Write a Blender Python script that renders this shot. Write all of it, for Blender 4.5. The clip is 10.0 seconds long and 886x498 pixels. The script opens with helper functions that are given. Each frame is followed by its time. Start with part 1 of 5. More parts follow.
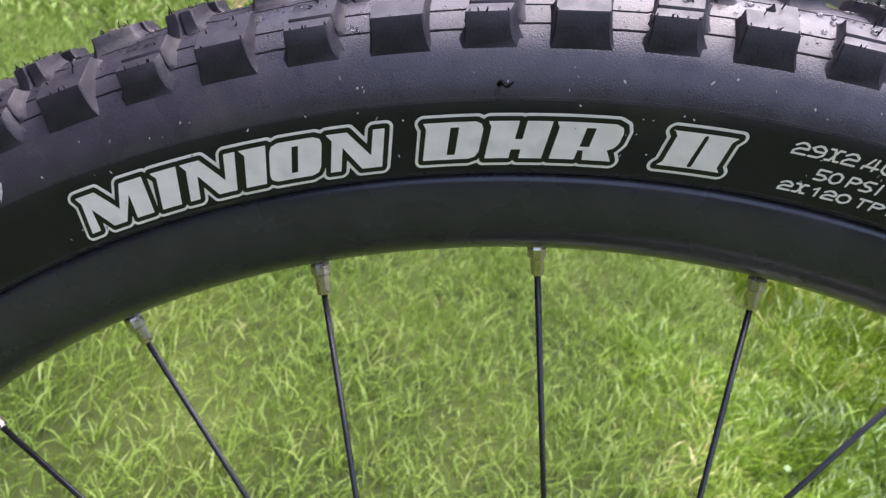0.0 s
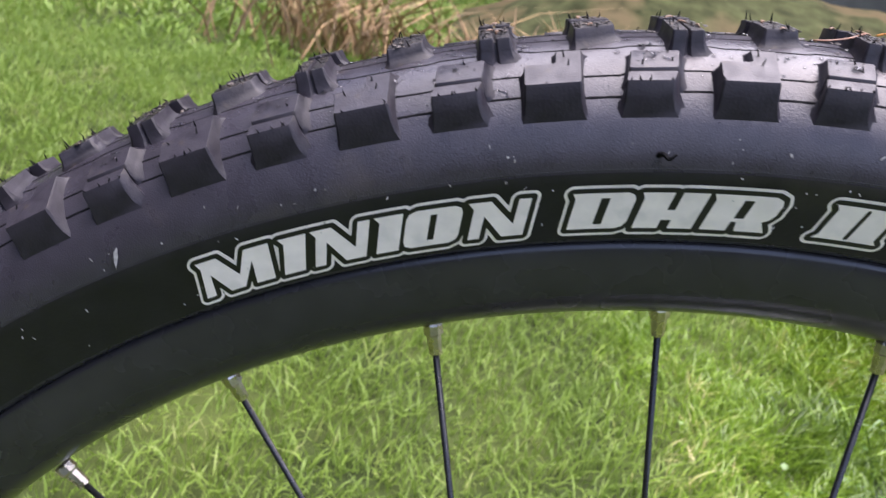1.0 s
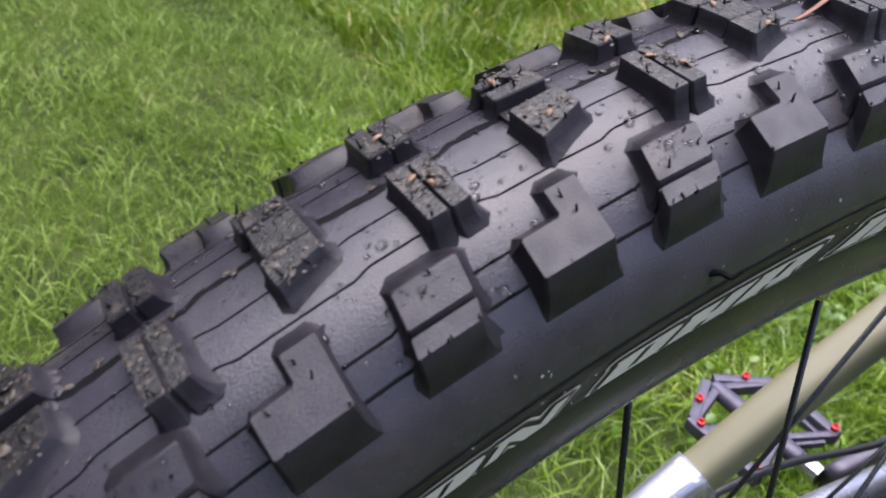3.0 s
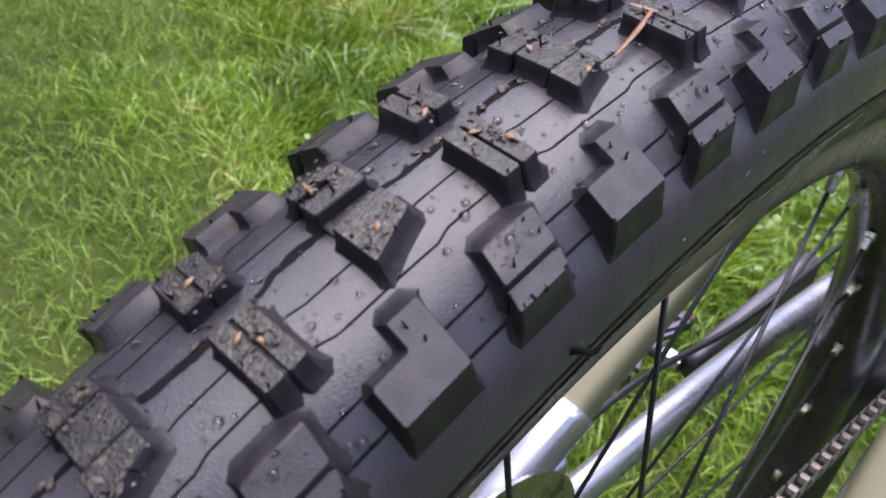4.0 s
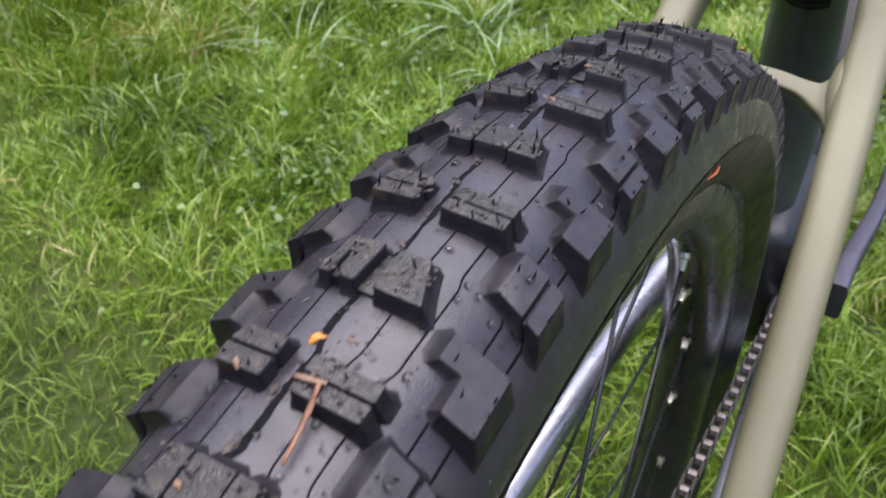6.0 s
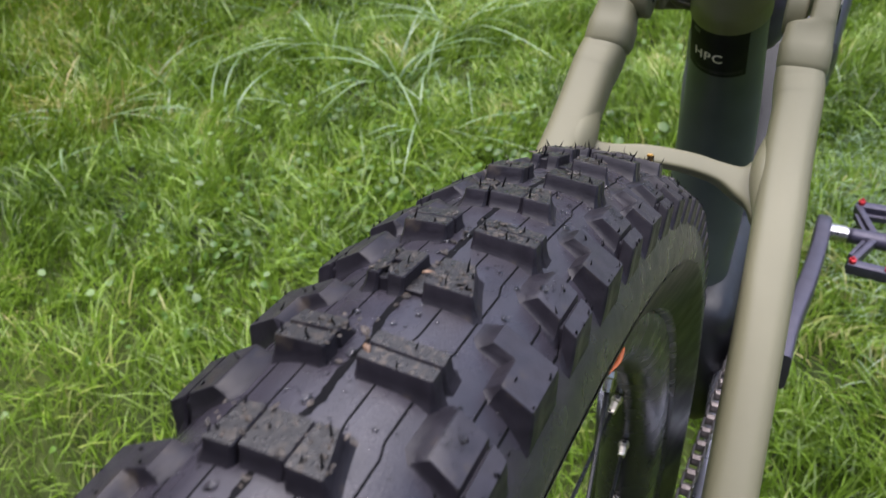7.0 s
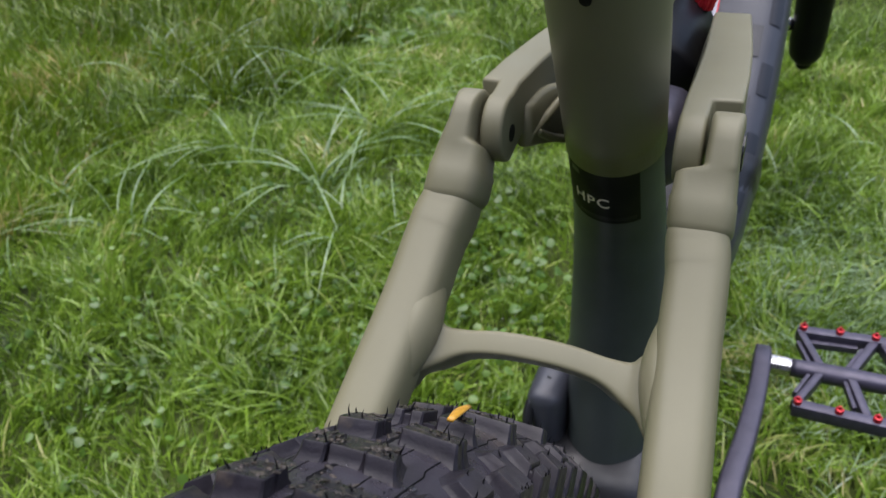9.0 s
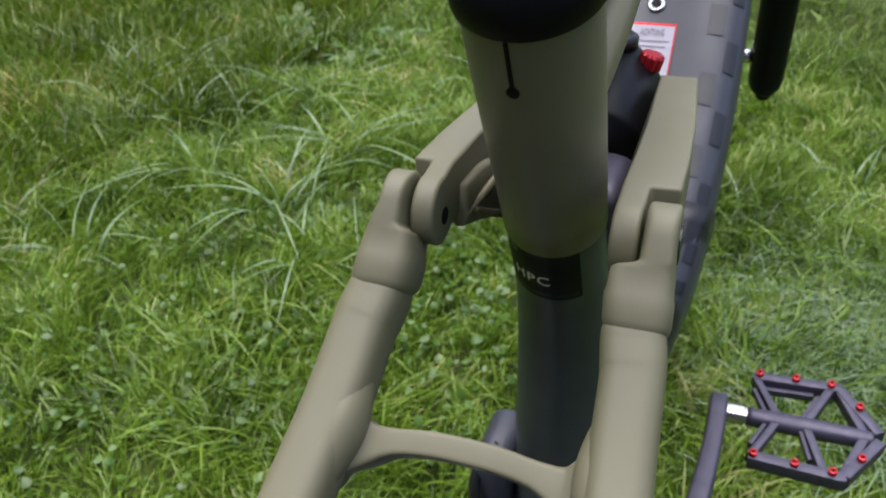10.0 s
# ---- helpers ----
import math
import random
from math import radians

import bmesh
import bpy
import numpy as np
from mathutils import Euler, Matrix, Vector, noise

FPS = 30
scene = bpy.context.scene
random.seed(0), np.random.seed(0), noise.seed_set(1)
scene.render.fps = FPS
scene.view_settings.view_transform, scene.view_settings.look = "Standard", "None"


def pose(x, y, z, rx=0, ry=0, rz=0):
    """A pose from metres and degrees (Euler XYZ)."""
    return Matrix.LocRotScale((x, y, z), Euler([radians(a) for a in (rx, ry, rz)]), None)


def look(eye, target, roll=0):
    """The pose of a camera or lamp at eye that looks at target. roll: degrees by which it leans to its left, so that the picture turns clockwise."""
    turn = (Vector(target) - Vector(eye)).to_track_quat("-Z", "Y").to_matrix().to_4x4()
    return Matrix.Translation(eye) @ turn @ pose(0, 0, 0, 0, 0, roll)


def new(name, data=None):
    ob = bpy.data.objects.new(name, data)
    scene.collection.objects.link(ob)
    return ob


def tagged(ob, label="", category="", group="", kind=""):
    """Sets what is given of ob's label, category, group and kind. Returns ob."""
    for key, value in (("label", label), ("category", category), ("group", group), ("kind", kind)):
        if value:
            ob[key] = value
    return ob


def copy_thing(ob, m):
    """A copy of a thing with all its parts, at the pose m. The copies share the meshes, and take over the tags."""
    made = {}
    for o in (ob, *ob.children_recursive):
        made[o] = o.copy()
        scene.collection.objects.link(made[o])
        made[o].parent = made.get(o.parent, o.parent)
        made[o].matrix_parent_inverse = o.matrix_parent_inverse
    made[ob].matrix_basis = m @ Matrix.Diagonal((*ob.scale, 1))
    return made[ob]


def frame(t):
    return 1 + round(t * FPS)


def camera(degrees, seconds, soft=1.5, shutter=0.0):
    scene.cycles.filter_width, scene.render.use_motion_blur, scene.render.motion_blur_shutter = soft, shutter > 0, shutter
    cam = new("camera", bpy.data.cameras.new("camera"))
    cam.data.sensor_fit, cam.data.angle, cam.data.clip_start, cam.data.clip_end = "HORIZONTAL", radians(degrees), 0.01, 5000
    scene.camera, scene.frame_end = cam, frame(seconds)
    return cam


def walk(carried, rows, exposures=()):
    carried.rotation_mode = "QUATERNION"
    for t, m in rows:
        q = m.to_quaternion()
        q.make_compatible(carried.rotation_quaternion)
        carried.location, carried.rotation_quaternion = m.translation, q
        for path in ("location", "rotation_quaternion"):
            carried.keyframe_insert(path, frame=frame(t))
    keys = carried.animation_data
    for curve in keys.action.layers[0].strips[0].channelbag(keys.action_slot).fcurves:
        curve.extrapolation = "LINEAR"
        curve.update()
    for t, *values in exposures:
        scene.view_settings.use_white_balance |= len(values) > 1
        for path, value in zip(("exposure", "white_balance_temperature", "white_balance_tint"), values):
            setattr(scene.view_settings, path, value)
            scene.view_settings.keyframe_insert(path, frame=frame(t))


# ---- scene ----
cam = camera(56.03, 10.0, soft=1.25, shutter=0.25)
cam.data.dof.use_dof = True
cam.data.dof.focus_distance, cam.data.dof.aperture_fstop = 0.21, 38.0
# seconds, eye (metres), Euler turn (degrees)
ROWS = [
    (0, -0.0861, -0.2304, 0.7318, 68.34, -11.72, 3.78),
    (0.5, -0.0991, -0.2290, 0.7318, 67.95, -11.94, 4.09),
    (1, -0.1306, -0.2155, 0.7391, 67.56, -12.72, 2.39),
    (1.5, -0.1653, -0.1931, 0.7426, 66.63, -12.62, -2.90),
    (2, -0.1823, -0.1642, 0.7562, 64.44, -10.05, -10.37),
    (2.5, -0.1864, -0.1285, 0.7705, 60.95, -6.18, -20.93),
    (3, -0.1772, -0.0990, 0.7743, 56.16, -3.72, -30.88),
    (3.2, -0.1709, -0.0918, 0.7788, 54.30, -2.59, -33.95),
    (4.3, -0.1564, -0.0711, 0.7986, 49.22, -1.64, -48.74),
    (4.5, -0.1541, -0.0672, 0.8032, 48.01, -1.42, -51.12),
    (5, -0.1417, -0.0678, 0.8147, 46.83, 0.83, -54.54),
    (5.5, -0.1164, -0.0662, 0.8253, 46.85, 2.44, -57.37),
    (6, -0.0886, -0.0659, 0.8308, 47.64, 3.44, -59.76),
    (6.2, -0.0750, -0.0643, 0.8338, 47.92, 3.27, -60.92),
    (7.3, 0.0041, -0.0524, 0.8215, 50.19, 4.58, -66.22),
    (7.5, 0.0156, -0.0507, 0.8220, 50.33, 4.71, -66.69),
    (8, 0.0540, -0.0595, 0.8155, 51.70, 4.94, -67.68),
    (8.5, 0.0869, -0.0655, 0.8034, 54.50, 4.62, -68.12),
    (9, 0.1117, -0.0642, 0.7942, 55.03, 4.23, -68.65),
    (9.5, 0.1266, -0.0617, 0.7950, 55.06, 3.97, -69.27),
    (10, 0.1451, -0.0699, 0.8095, 55.52, 3.22, -70.25),
]
walk(cam, [(t, pose(x, y, z, a, b, c)) for t, x, y, z, a, b, c in ROWS], exposures=[(0.0, 2.32, 6350, 22), (1.0, 2.30, 6350, 22), (1.5, 2.44, 6350, 22), (2.0, 2.70, 6300, 22), (2.5, 2.16, 6300, 19), (3.0, 1.9, 6320, 17), (5.0, 1.84, 6320, 17), (6.2, 1.66, 6320, 16),
                   (7.5, 1.45, 6320, 14), (8.3, 1.22, 6300, 13), (10.0, 1.22, 6280, 13)])

# ---- light: an overcast sky with a wide, weak sun ----
SUN_UP, SUN_ROUND = 80.0, 60.0
world = bpy.data.worlds.new("overcast")
scene.world = world
world.use_nodes = True
wn = world.node_tree
wn.nodes.clear()
sky = wn.nodes.new("ShaderNodeTexSky")
sky.sky_type = "NISHITA"
sky.sun_disc = False
sky.sun_elevation = radians(SUN_UP)
sky.sun_rotation = radians(SUN_ROUND)
sky.air_density, sky.dust_density, sky.ozone_density = 1.0, 2.5, 1.5
wbg = wn.nodes.new("ShaderNodeBackground")
wbg.inputs["Strength"].default_value = 0.1
wout = wn.nodes.new("ShaderNodeOutputWorld")
pale = wn.nodes.new("ShaderNodeHueSaturation")
pale.inputs["Saturation"].default_value = 0.9
wn.links.new(sky.outputs[0], pale.inputs["Color"])
wn.links.new(pale.outputs[0], wbg.inputs[0])
wn.links.new(wbg.outputs[0], wout.inputs[0])
sun = new("sun", bpy.data.lights.new("sun", "SUN"))
sun.data.energy, sun.data.angle, sun.data.color = 2.0, radians(80), (1.0, 0.955, 0.93)
az = radians(SUN_ROUND)
sun_from = Vector((math.sin(az) * math.cos(radians(SUN_UP)), math.cos(az) * math.cos(radians(SUN_UP)), math.sin(radians(SUN_UP))))
sun.matrix_world = look(sun_from * 20, (0, 0, 0))


# ---- materials ----
def material(name, color, rough=0.5, metal=0.0, vary=0.15, scale=60.0, bump=0.0, bump_scale=400.0, second=None, second_scale=8.0,
             second_cut=(0.5, 0.6), coat=0.0, rough_vary=0.1, island=0.0, object_random=0.0, spec=0.5, detail=4.0):
    """A node material: a base colour with grain, a second colour in patches, varied gloss and a fine relief."""
    m = bpy.data.materials.new(name)
    m.use_nodes = True
    nt = m.node_tree
    bs = nt.nodes["Principled BSDF"]
    tc = nt.nodes.new("ShaderNodeTexCoord")
    n1 = nt.nodes.new("ShaderNodeTexNoise")
    n1.inputs["Scale"].default_value, n1.inputs["Detail"].default_value = scale, detail
    nt.links.new(tc.outputs["Object"], n1.inputs["Vector"])
    ramp = nt.nodes.new("ShaderNodeMapRange")
    ramp.inputs["From Min"].default_value, ramp.inputs["From Max"].default_value = 0.3, 0.7
    ramp.inputs["To Min"].default_value, ramp.inputs["To Max"].default_value = 1 - vary, 1 + vary
    nt.links.new(n1.outputs["Fac"], ramp.inputs["Value"])
    mul = nt.nodes.new("ShaderNodeMix")
    mul.data_type, mul.blend_type = "RGBA", "MULTIPLY"
    mul.inputs["Factor"].default_value = 1.0
    mul.inputs[6].default_value = (*color, 1)
    nt.links.new(ramp.outputs[0], mul.inputs[7])
    out = mul.outputs[2]
    if second:
        n2 = nt.nodes.new("ShaderNodeTexNoise")
        n2.inputs["Scale"].default_value, n2.inputs["Detail"].default_value = second_scale, 5.0
        nt.links.new(tc.outputs["Object"], n2.inputs["Vector"])
        cut = nt.nodes.new("ShaderNodeMapRange")
        cut.inputs["From Min"].default_value, cut.inputs["From Max"].default_value = second_cut
        nt.links.new(n2.outputs["Fac"], cut.inputs["Value"])
        mix = nt.nodes.new("ShaderNodeMix")
        mix.data_type = "RGBA"
        nt.links.new(cut.outputs[0], mix.inputs["Factor"])
        nt.links.new(out, mix.inputs[6])
        mix.inputs[7].default_value = (*second, 1)
        out = mix.outputs[2]
    if island or object_random:
        src = nt.nodes.new("ShaderNodeNewGeometry" if island else "ShaderNodeObjectInfo")
        amount = island or object_random
        rr = nt.nodes.new("ShaderNodeMapRange")
        rr.inputs["To Min"].default_value, rr.inputs["To Max"].default_value = 1 - amount, 1 + amount
        nt.links.new(src.outputs["Random Per Island" if island else "Random"], rr.inputs["Value"])
        mm = nt.nodes.new("ShaderNodeMix")
        mm.data_type, mm.blend_type = "RGBA", "MULTIPLY"
        mm.inputs["Factor"].default_value = 1.0
        nt.links.new(out, mm.inputs[6])
        nt.links.new(rr.outputs[0], mm.inputs[7])
        out = mm.outputs[2]
    nt.links.new(out, bs.inputs["Base Color"])
    rv = nt.nodes.new("ShaderNodeMapRange")
    rv.inputs["From Min"].default_value, rv.inputs["From Max"].default_value = 0.3, 0.7
    rv.inputs["To Min"].default_value, rv.inputs["To Max"].default_value = max(rough - rough_vary, 0.02), min(rough + rough_vary, 1)
    n3 = nt.nodes.new("ShaderNodeTexNoise")
    n3.inputs["Scale"].default_value, n3.inputs["Detail"].default_value = scale * 0.6, 3.0
    nt.links.new(tc.outputs["Object"], n3.inputs["Vector"])
    nt.links.new(n3.outputs["Fac"], rv.inputs["Value"])
    nt.links.new(rv.outputs[0], bs.inputs["Roughness"])
    bs.inputs["Metallic"].default_value = metal
    bs.inputs["Coat Weight"].default_value = coat
    bs.inputs["Coat Roughness"].default_value = 0.12
    bs.inputs["Specular IOR Level"].default_value = spec
    if bump:
        n4 = nt.nodes.new("ShaderNodeTexNoise")
        n4.inputs["Scale"].default_value, n4.inputs["Detail"].default_value = bump_scale, 3.0
        nt.links.new(tc.outputs["Object"], n4.inputs["Vector"])
        bp = nt.nodes.new("ShaderNodeBump")
        bp.inputs["Strength"].default_value, bp.inputs["Distance"].default_value = bump, 0.001
        nt.links.new(n4.outputs["Fac"], bp.inputs["Height"])
        nt.links.new(bp.outputs[0], bs.inputs["Normal"])
    return m


RUBBER = material("tyre_rubber", (0.030, 0.027, 0.035), 0.3, spec=0.46, vary=0.15, scale=180, bump=0.15, bump_scale=2500, rough_vary=0.1, second=(0.1, 0.082, 0.062),
                  second_scale=22, second_cut=(0.6, 0.9))
# Rubber of the knob flanks, darkened in colour for the shade on them.
KNOB_SHADED = material("knob_rubber_shaded", (0.0165, 0.0145, 0.019), 0.45, spec=0.25, vary=0.25, scale=300, bump=0.1, bump_scale=1500, second=(0.045, 0.036, 0.03),
                second_scale=120, second_cut=(0.6, 0.72), object_random=0.12, rough_vary=0.14)
KNOB_DIRTY = material("muddy_knob_rubber", (0.0105, 0.0095, 0.0105), 0.36, spec=0.5, vary=0.4, scale=1100, bump=0.36, bump_scale=2300, second=(0.055, 0.044, 0.034),
                      second_scale=800, second_cut=(0.55, 0.68), object_random=0.25, rough_vary=0.22, detail=6.0)
# The same rubber lighter, for the side knobs' sky-lit tops.
KNOB_TOP_LIT = material("side_knob_top_lit", (0.024, 0.0215, 0.028), 0.4, spec=0.34, vary=0.2, scale=350, bump=0.14, bump_scale=2600, second=(0.045, 0.037, 0.03),
                     second_scale=160, second_cut=(0.6, 0.75), object_random=0.1, rough_vary=0.12)
SIDEWALL = material("sidewall_rubber", (0.013, 0.012, 0.014), 0.42, spec=0.3, vary=0.2, scale=120, bump=0.08, bump_scale=700, second=(0.03, 0.027, 0.024),
                    second_scale=40, second_cut=(0.62, 0.8))
# Near-black for the shade in moulded grooves, and for the rubber hairs.
GROOVE_AND_HAIR = material("groove_shade_and_hair_rubber", (0.005, 0.005, 0.006), 0.75, spec=0.08, vary=0.2, scale=300)
PRINT = material("print_white", (0.90, 0.80, 0.75), 0.4, vary=0.06, scale=200, second=(0.75, 0.68, 0.64), second_scale=150, second_cut=(0.55, 0.75))
PRINT_BLACK = material("print_black", (0.008, 0.008, 0.009), 0.45, vary=0.1, scale=200)
RIM = material("anodised_rim", (0.03, 0.028, 0.034), 0.27, metal=0.25, spec=0.6, vary=0.15, scale=90, bump=0.03, bump_scale=600, rough_vary=0.06)
SPOKE = material("black_spoke", (0.012, 0.012, 0.013), 0.3, metal=0.0, vary=0.1, scale=200)
NIPPLE = material("nickel", (0.55, 0.5, 0.42), 0.3, metal=1.0, vary=0.15, scale=500)
STEEL = material("steel", (0.55, 0.55, 0.57), 0.3, metal=1.0, vary=0.15, scale=300)
CHAIN = material("chain_steel", (0.22, 0.19, 0.18), 0.5, metal=0.9, vary=0.3, scale=300)
BLACK = material("black_alloy", (0.016, 0.016, 0.018), 0.38, vary=0.15, scale=120, bump=0.05, bump_scale=800)
PEDAL = material("pedal_anodised", (0.07, 0.064, 0.095), 0.42, metal=0.3, vary=0.2, scale=150, bump=0.1, bump_scale=900)
CRANK = material("crank_forged", (0.085, 0.078, 0.105), 0.42, metal=0.4, vary=0.12, scale=100, bump=0.04, bump_scale=700)
RED = material("red_anodised", (0.5, 0.02, 0.03), 0.35, metal=0.4, vary=0.15, scale=300)
OLIVE = material("olive_paint", (0.190, 0.179, 0.110), 0.46, spec=0.4, vary=0.05, scale=30, bump=0.03, bump_scale=1500, second=(0.174, 0.165, 0.1), second_scale=6,
                 second_cut=(0.4, 0.7), rough_vary=0.06)
CARBON = material("dark_carbon_paint", (0.05, 0.06, 0.058), 0.42, spec=0.42, vary=0.15, scale=40, bump=0.02, bump_scale=900, rough_vary=0.05)
GREY = material("grey_paint", (0.05, 0.053, 0.066), 0.4, vary=0.08, scale=40, bump=0.02, bump_scale=900)
GREY_DARK = material("grey_dark_print", (0.018, 0.019, 0.024), 0.4, vary=0.08, scale=40)
# Silver of the forged stay ends, and the chain stays' sky reflection as colour.
SILVER_SHEEN = material("silver_and_sky_sheen", (0.4, 0.4, 0.46), 0.3, metal=0.7, vary=0.1, scale=60, bump=0.02, bump_scale=900)
SHOCK = material("shock_black", (0.004, 0.004, 0.005), 0.45, spec=0.15, vary=0.1, scale=60)
WHITE = material("sticker_white", (0.42, 0.4, 0.45), 0.45, vary=0.06, scale=90)
GREY_TEXT = material("sticker_print", (0.2, 0.18, 0.22), 0.5, vary=0.1, scale=200)
MUD = material("mud", (0.04, 0.031, 0.024), 0.4, vary=0.5, scale=500, bump=0.6, bump_scale=1500, island=0.5)
TWIG = material("wet_bark", (0.15, 0.065, 0.032), 0.45, vary=0.4, scale=500, bump=0.4, bump_scale=900)
PALE_BARK = material("pale_bark", (0.17, 0.1, 0.06), 0.5, vary=0.35, scale=500, bump=0.3, bump_scale=900)
ORANGE = material("orange_leaf", (0.45, 0.11, 0.03), 0.5, vary=0.3, scale=300)
DUST = material("dried_dust", (0.3, 0.29, 0.28), 0.8, vary=0.4, scale=900)
PETAL = material("orange_petal", (0.5, 0.2, 0.03), 0.4, vary=0.2, scale=300)
YELLOW = material("yellow_leaf", (0.5, 0.26, 0.03), 0.4, vary=0.2, scale=300)
SOIL = material("soil", (0.027, 0.039, 0.011), 0.95, spec=0.1, vary=0.5, scale=25, bump=0.8, bump_scale=60, second=(0.054, 0.072, 0.018), second_scale=3, second_cut=(0.4, 0.6))
EARTH = material("bank_turf", (0.045, 0.05, 0.02), 0.95, spec=0.1, vary=0.5, scale=8, bump=0.8, bump_scale=30, second=(0.09, 0.07, 0.035), second_scale=2)
STRAW = material("dry_straw", (0.26, 0.165, 0.075), 0.7, vary=0.3, scale=20, island=0.4)
CLAY = material("terracotta", (0.3, 0.11, 0.055), 0.75, vary=0.2, scale=20, bump=0.2, bump_scale=150)


def leaf_material(name, low, high, pale, glow=0.35, rough=0.30, spec=0.6):
    """Blades whose colour runs from blade to blade, with light shining through."""
    m = bpy.data.materials.new(name)
    m.use_nodes = True
    nt = m.node_tree
    bs = nt.nodes["Principled BSDF"]
    geo = nt.nodes.new("ShaderNodeNewGeometry")
    tc = nt.nodes.new("ShaderNodeTexCoord")
    big = nt.nodes.new("ShaderNodeTexNoise")
    big.inputs["Scale"].default_value, big.inputs["Detail"].default_value = 3.5, 4.0
    nt.links.new(tc.outputs["Object"], big.inputs["Vector"])
    add = nt.nodes.new("ShaderNodeMath")
    add.operation = "MULTIPLY_ADD"
    add.inputs[1].default_value = 0.55
    nt.links.new(geo.outputs["Random Per Island"], add.inputs[0])
    far = nt.nodes.new("ShaderNodeMapRange")
    far.inputs["From Min"].default_value, far.inputs["From Max"].default_value = 0.3, 0.7
    far.inputs["To Min"].default_value, far.inputs["To Max"].default_value = 0.0, 0.45
    nt.links.new(big.outputs["Fac"], far.inputs["Value"])
    mid_noise = nt.nodes.new("ShaderNodeTexNoise")
    mid_noise.inputs["Scale"].default_value, mid_noise.inputs["Detail"].default_value = 17.0, 2.0
    nt.links.new(tc.outputs["Object"], mid_noise.inputs["Vector"])
    near = nt.nodes.new("ShaderNodeMapRange")
    near.inputs["From Min"].default_value, near.inputs["From Max"].default_value = 0.35, 0.65
    near.inputs["To Min"].default_value, near.inputs["To Max"].default_value = -0.14, 0.14
    nt.links.new(mid_noise.outputs["Fac"], near.inputs["Value"])
    both = nt.nodes.new("ShaderNodeMath")
    nt.links.new(far.outputs[0], both.inputs[0])
    nt.links.new(near.outputs[0], both.inputs[1])
    nt.links.new(both.outputs[0], add.inputs[2])
    cr = nt.nodes.new("ShaderNodeValToRGB")
    cr.color_ramp.elements[0].color = (*low, 1)
    cr.color_ramp.elements[1].color = (*pale, 1)
    cr.color_ramp.elements[1].position = 0.985
    mid = cr.color_ramp.elements.new(0.75)
    mid.color = (*high, 1)
    nt.links.new(add.outputs[0], cr.inputs[0])
    nt.links.new(cr.outputs[0], bs.inputs["Base Color"])
    bs.inputs["Roughness"].default_value = rough
    bs.inputs["Specular IOR Level"].default_value = spec
    tr = nt.nodes.new("ShaderNodeBsdfTranslucent")
    nt.links.new(cr.outputs[0], tr.inputs["Color"])
    ms = nt.nodes.new("ShaderNodeMixShader")
    ms.inputs[0].default_value = glow
    nt.links.new(bs.outputs[0], ms.inputs[1])
    nt.links.new(tr.outputs[0], ms.inputs[2])
    nt.links.new(ms.outputs[0], nt.nodes["Material Output"].inputs["Surface"])
    return m


GRASS = leaf_material("grass_blade", (0.022, 0.054, 0.0045), (0.25, 0.40, 0.042), (0.6, 0.52, 0.24), glow=0.33, rough=0.24, spec=0.45)
SOFT_GRASS = leaf_material("soft_grass_blade", (0.11, 0.18, 0.03), (0.19, 0.285, 0.048), (0.32, 0.34, 0.13), glow=0.3, rough=0.45, spec=0.25)
DEEP_GRASS = leaf_material("deep_grass_blade", (0.022, 0.046, 0.003), (0.17, 0.27, 0.016), (0.5, 0.4, 0.15), glow=0.3, rough=0.25, spec=0.4)
LONG_GRASS = leaf_material("long_grass_blade", (0.17, 0.28, 0.11), (0.33, 0.44, 0.24), (0.5, 0.56, 0.4), rough=0.2)
LEAF = leaf_material("broad_leaf", (0.06, 0.13, 0.02), (0.13, 0.24, 0.04), (0.2, 0.32, 0.07))


DROP = bpy.data.materials.new("water")
DROP.use_nodes = True
DROP.node_tree.nodes["Principled BSDF"].inputs["Transmission Weight"].default_value = 1.0
DROP.node_tree.nodes["Principled BSDF"].inputs["Roughness"].default_value = 0.02
DROP.node_tree.nodes["Principled BSDF"].inputs["IOR"].default_value = 1.33


# ---- mesh helpers ----
def to_mesh(name, bm, mat, smooth=False, normals=True):
    if normals:
        bmesh.ops.recalc_face_normals(bm, faces=bm.faces)
    me = bpy.data.meshes.new(name)
    bm.to_mesh(me)
    bm.free()
    me.materials.append(mat)
    if smooth:
        me.polygons.foreach_set("use_smooth", [True] * len(me.polygons))
        if smooth != 1:
            me.set_sharp_from_angle(angle=radians(smooth))
    return me


def part(name, bm, mat, parent, label="", smooth=False, m=None):
    """Links a bmesh, or a finished mesh, as one object under a thing or a part."""
    me = to_mesh(name, bm, mat, smooth) if isinstance(bm, bmesh.types.BMesh) else bm
    ob = new(name, me)
    ob.parent = parent
    if m is not None:
        ob.matrix_basis = m
    return tagged(ob, label)


def thing(name, me, label, category, group="", kind=""):
    return tagged(new(name, me), label, category, group, kind)


def empty(name, label, category, group=""):
    return tagged(new(name), label, category, group)


def loft(rings, closed=True, caps=True):
    """A bmesh through rings of points."""
    bm = bmesh.new()
    vs = [[bm.verts.new(p) for p in ring] for ring in rings]
    for a, b in zip(vs, vs[1:]):
        n = len(a)
        for i in range(n if closed else n - 1):
            bm.faces.new((a[i], a[(i + 1) % n], b[(i + 1) % n], b[i]))
    if caps and closed:
        bm.faces.new(vs[0][::-1])
        bm.faces.new(vs[-1])
    return bm


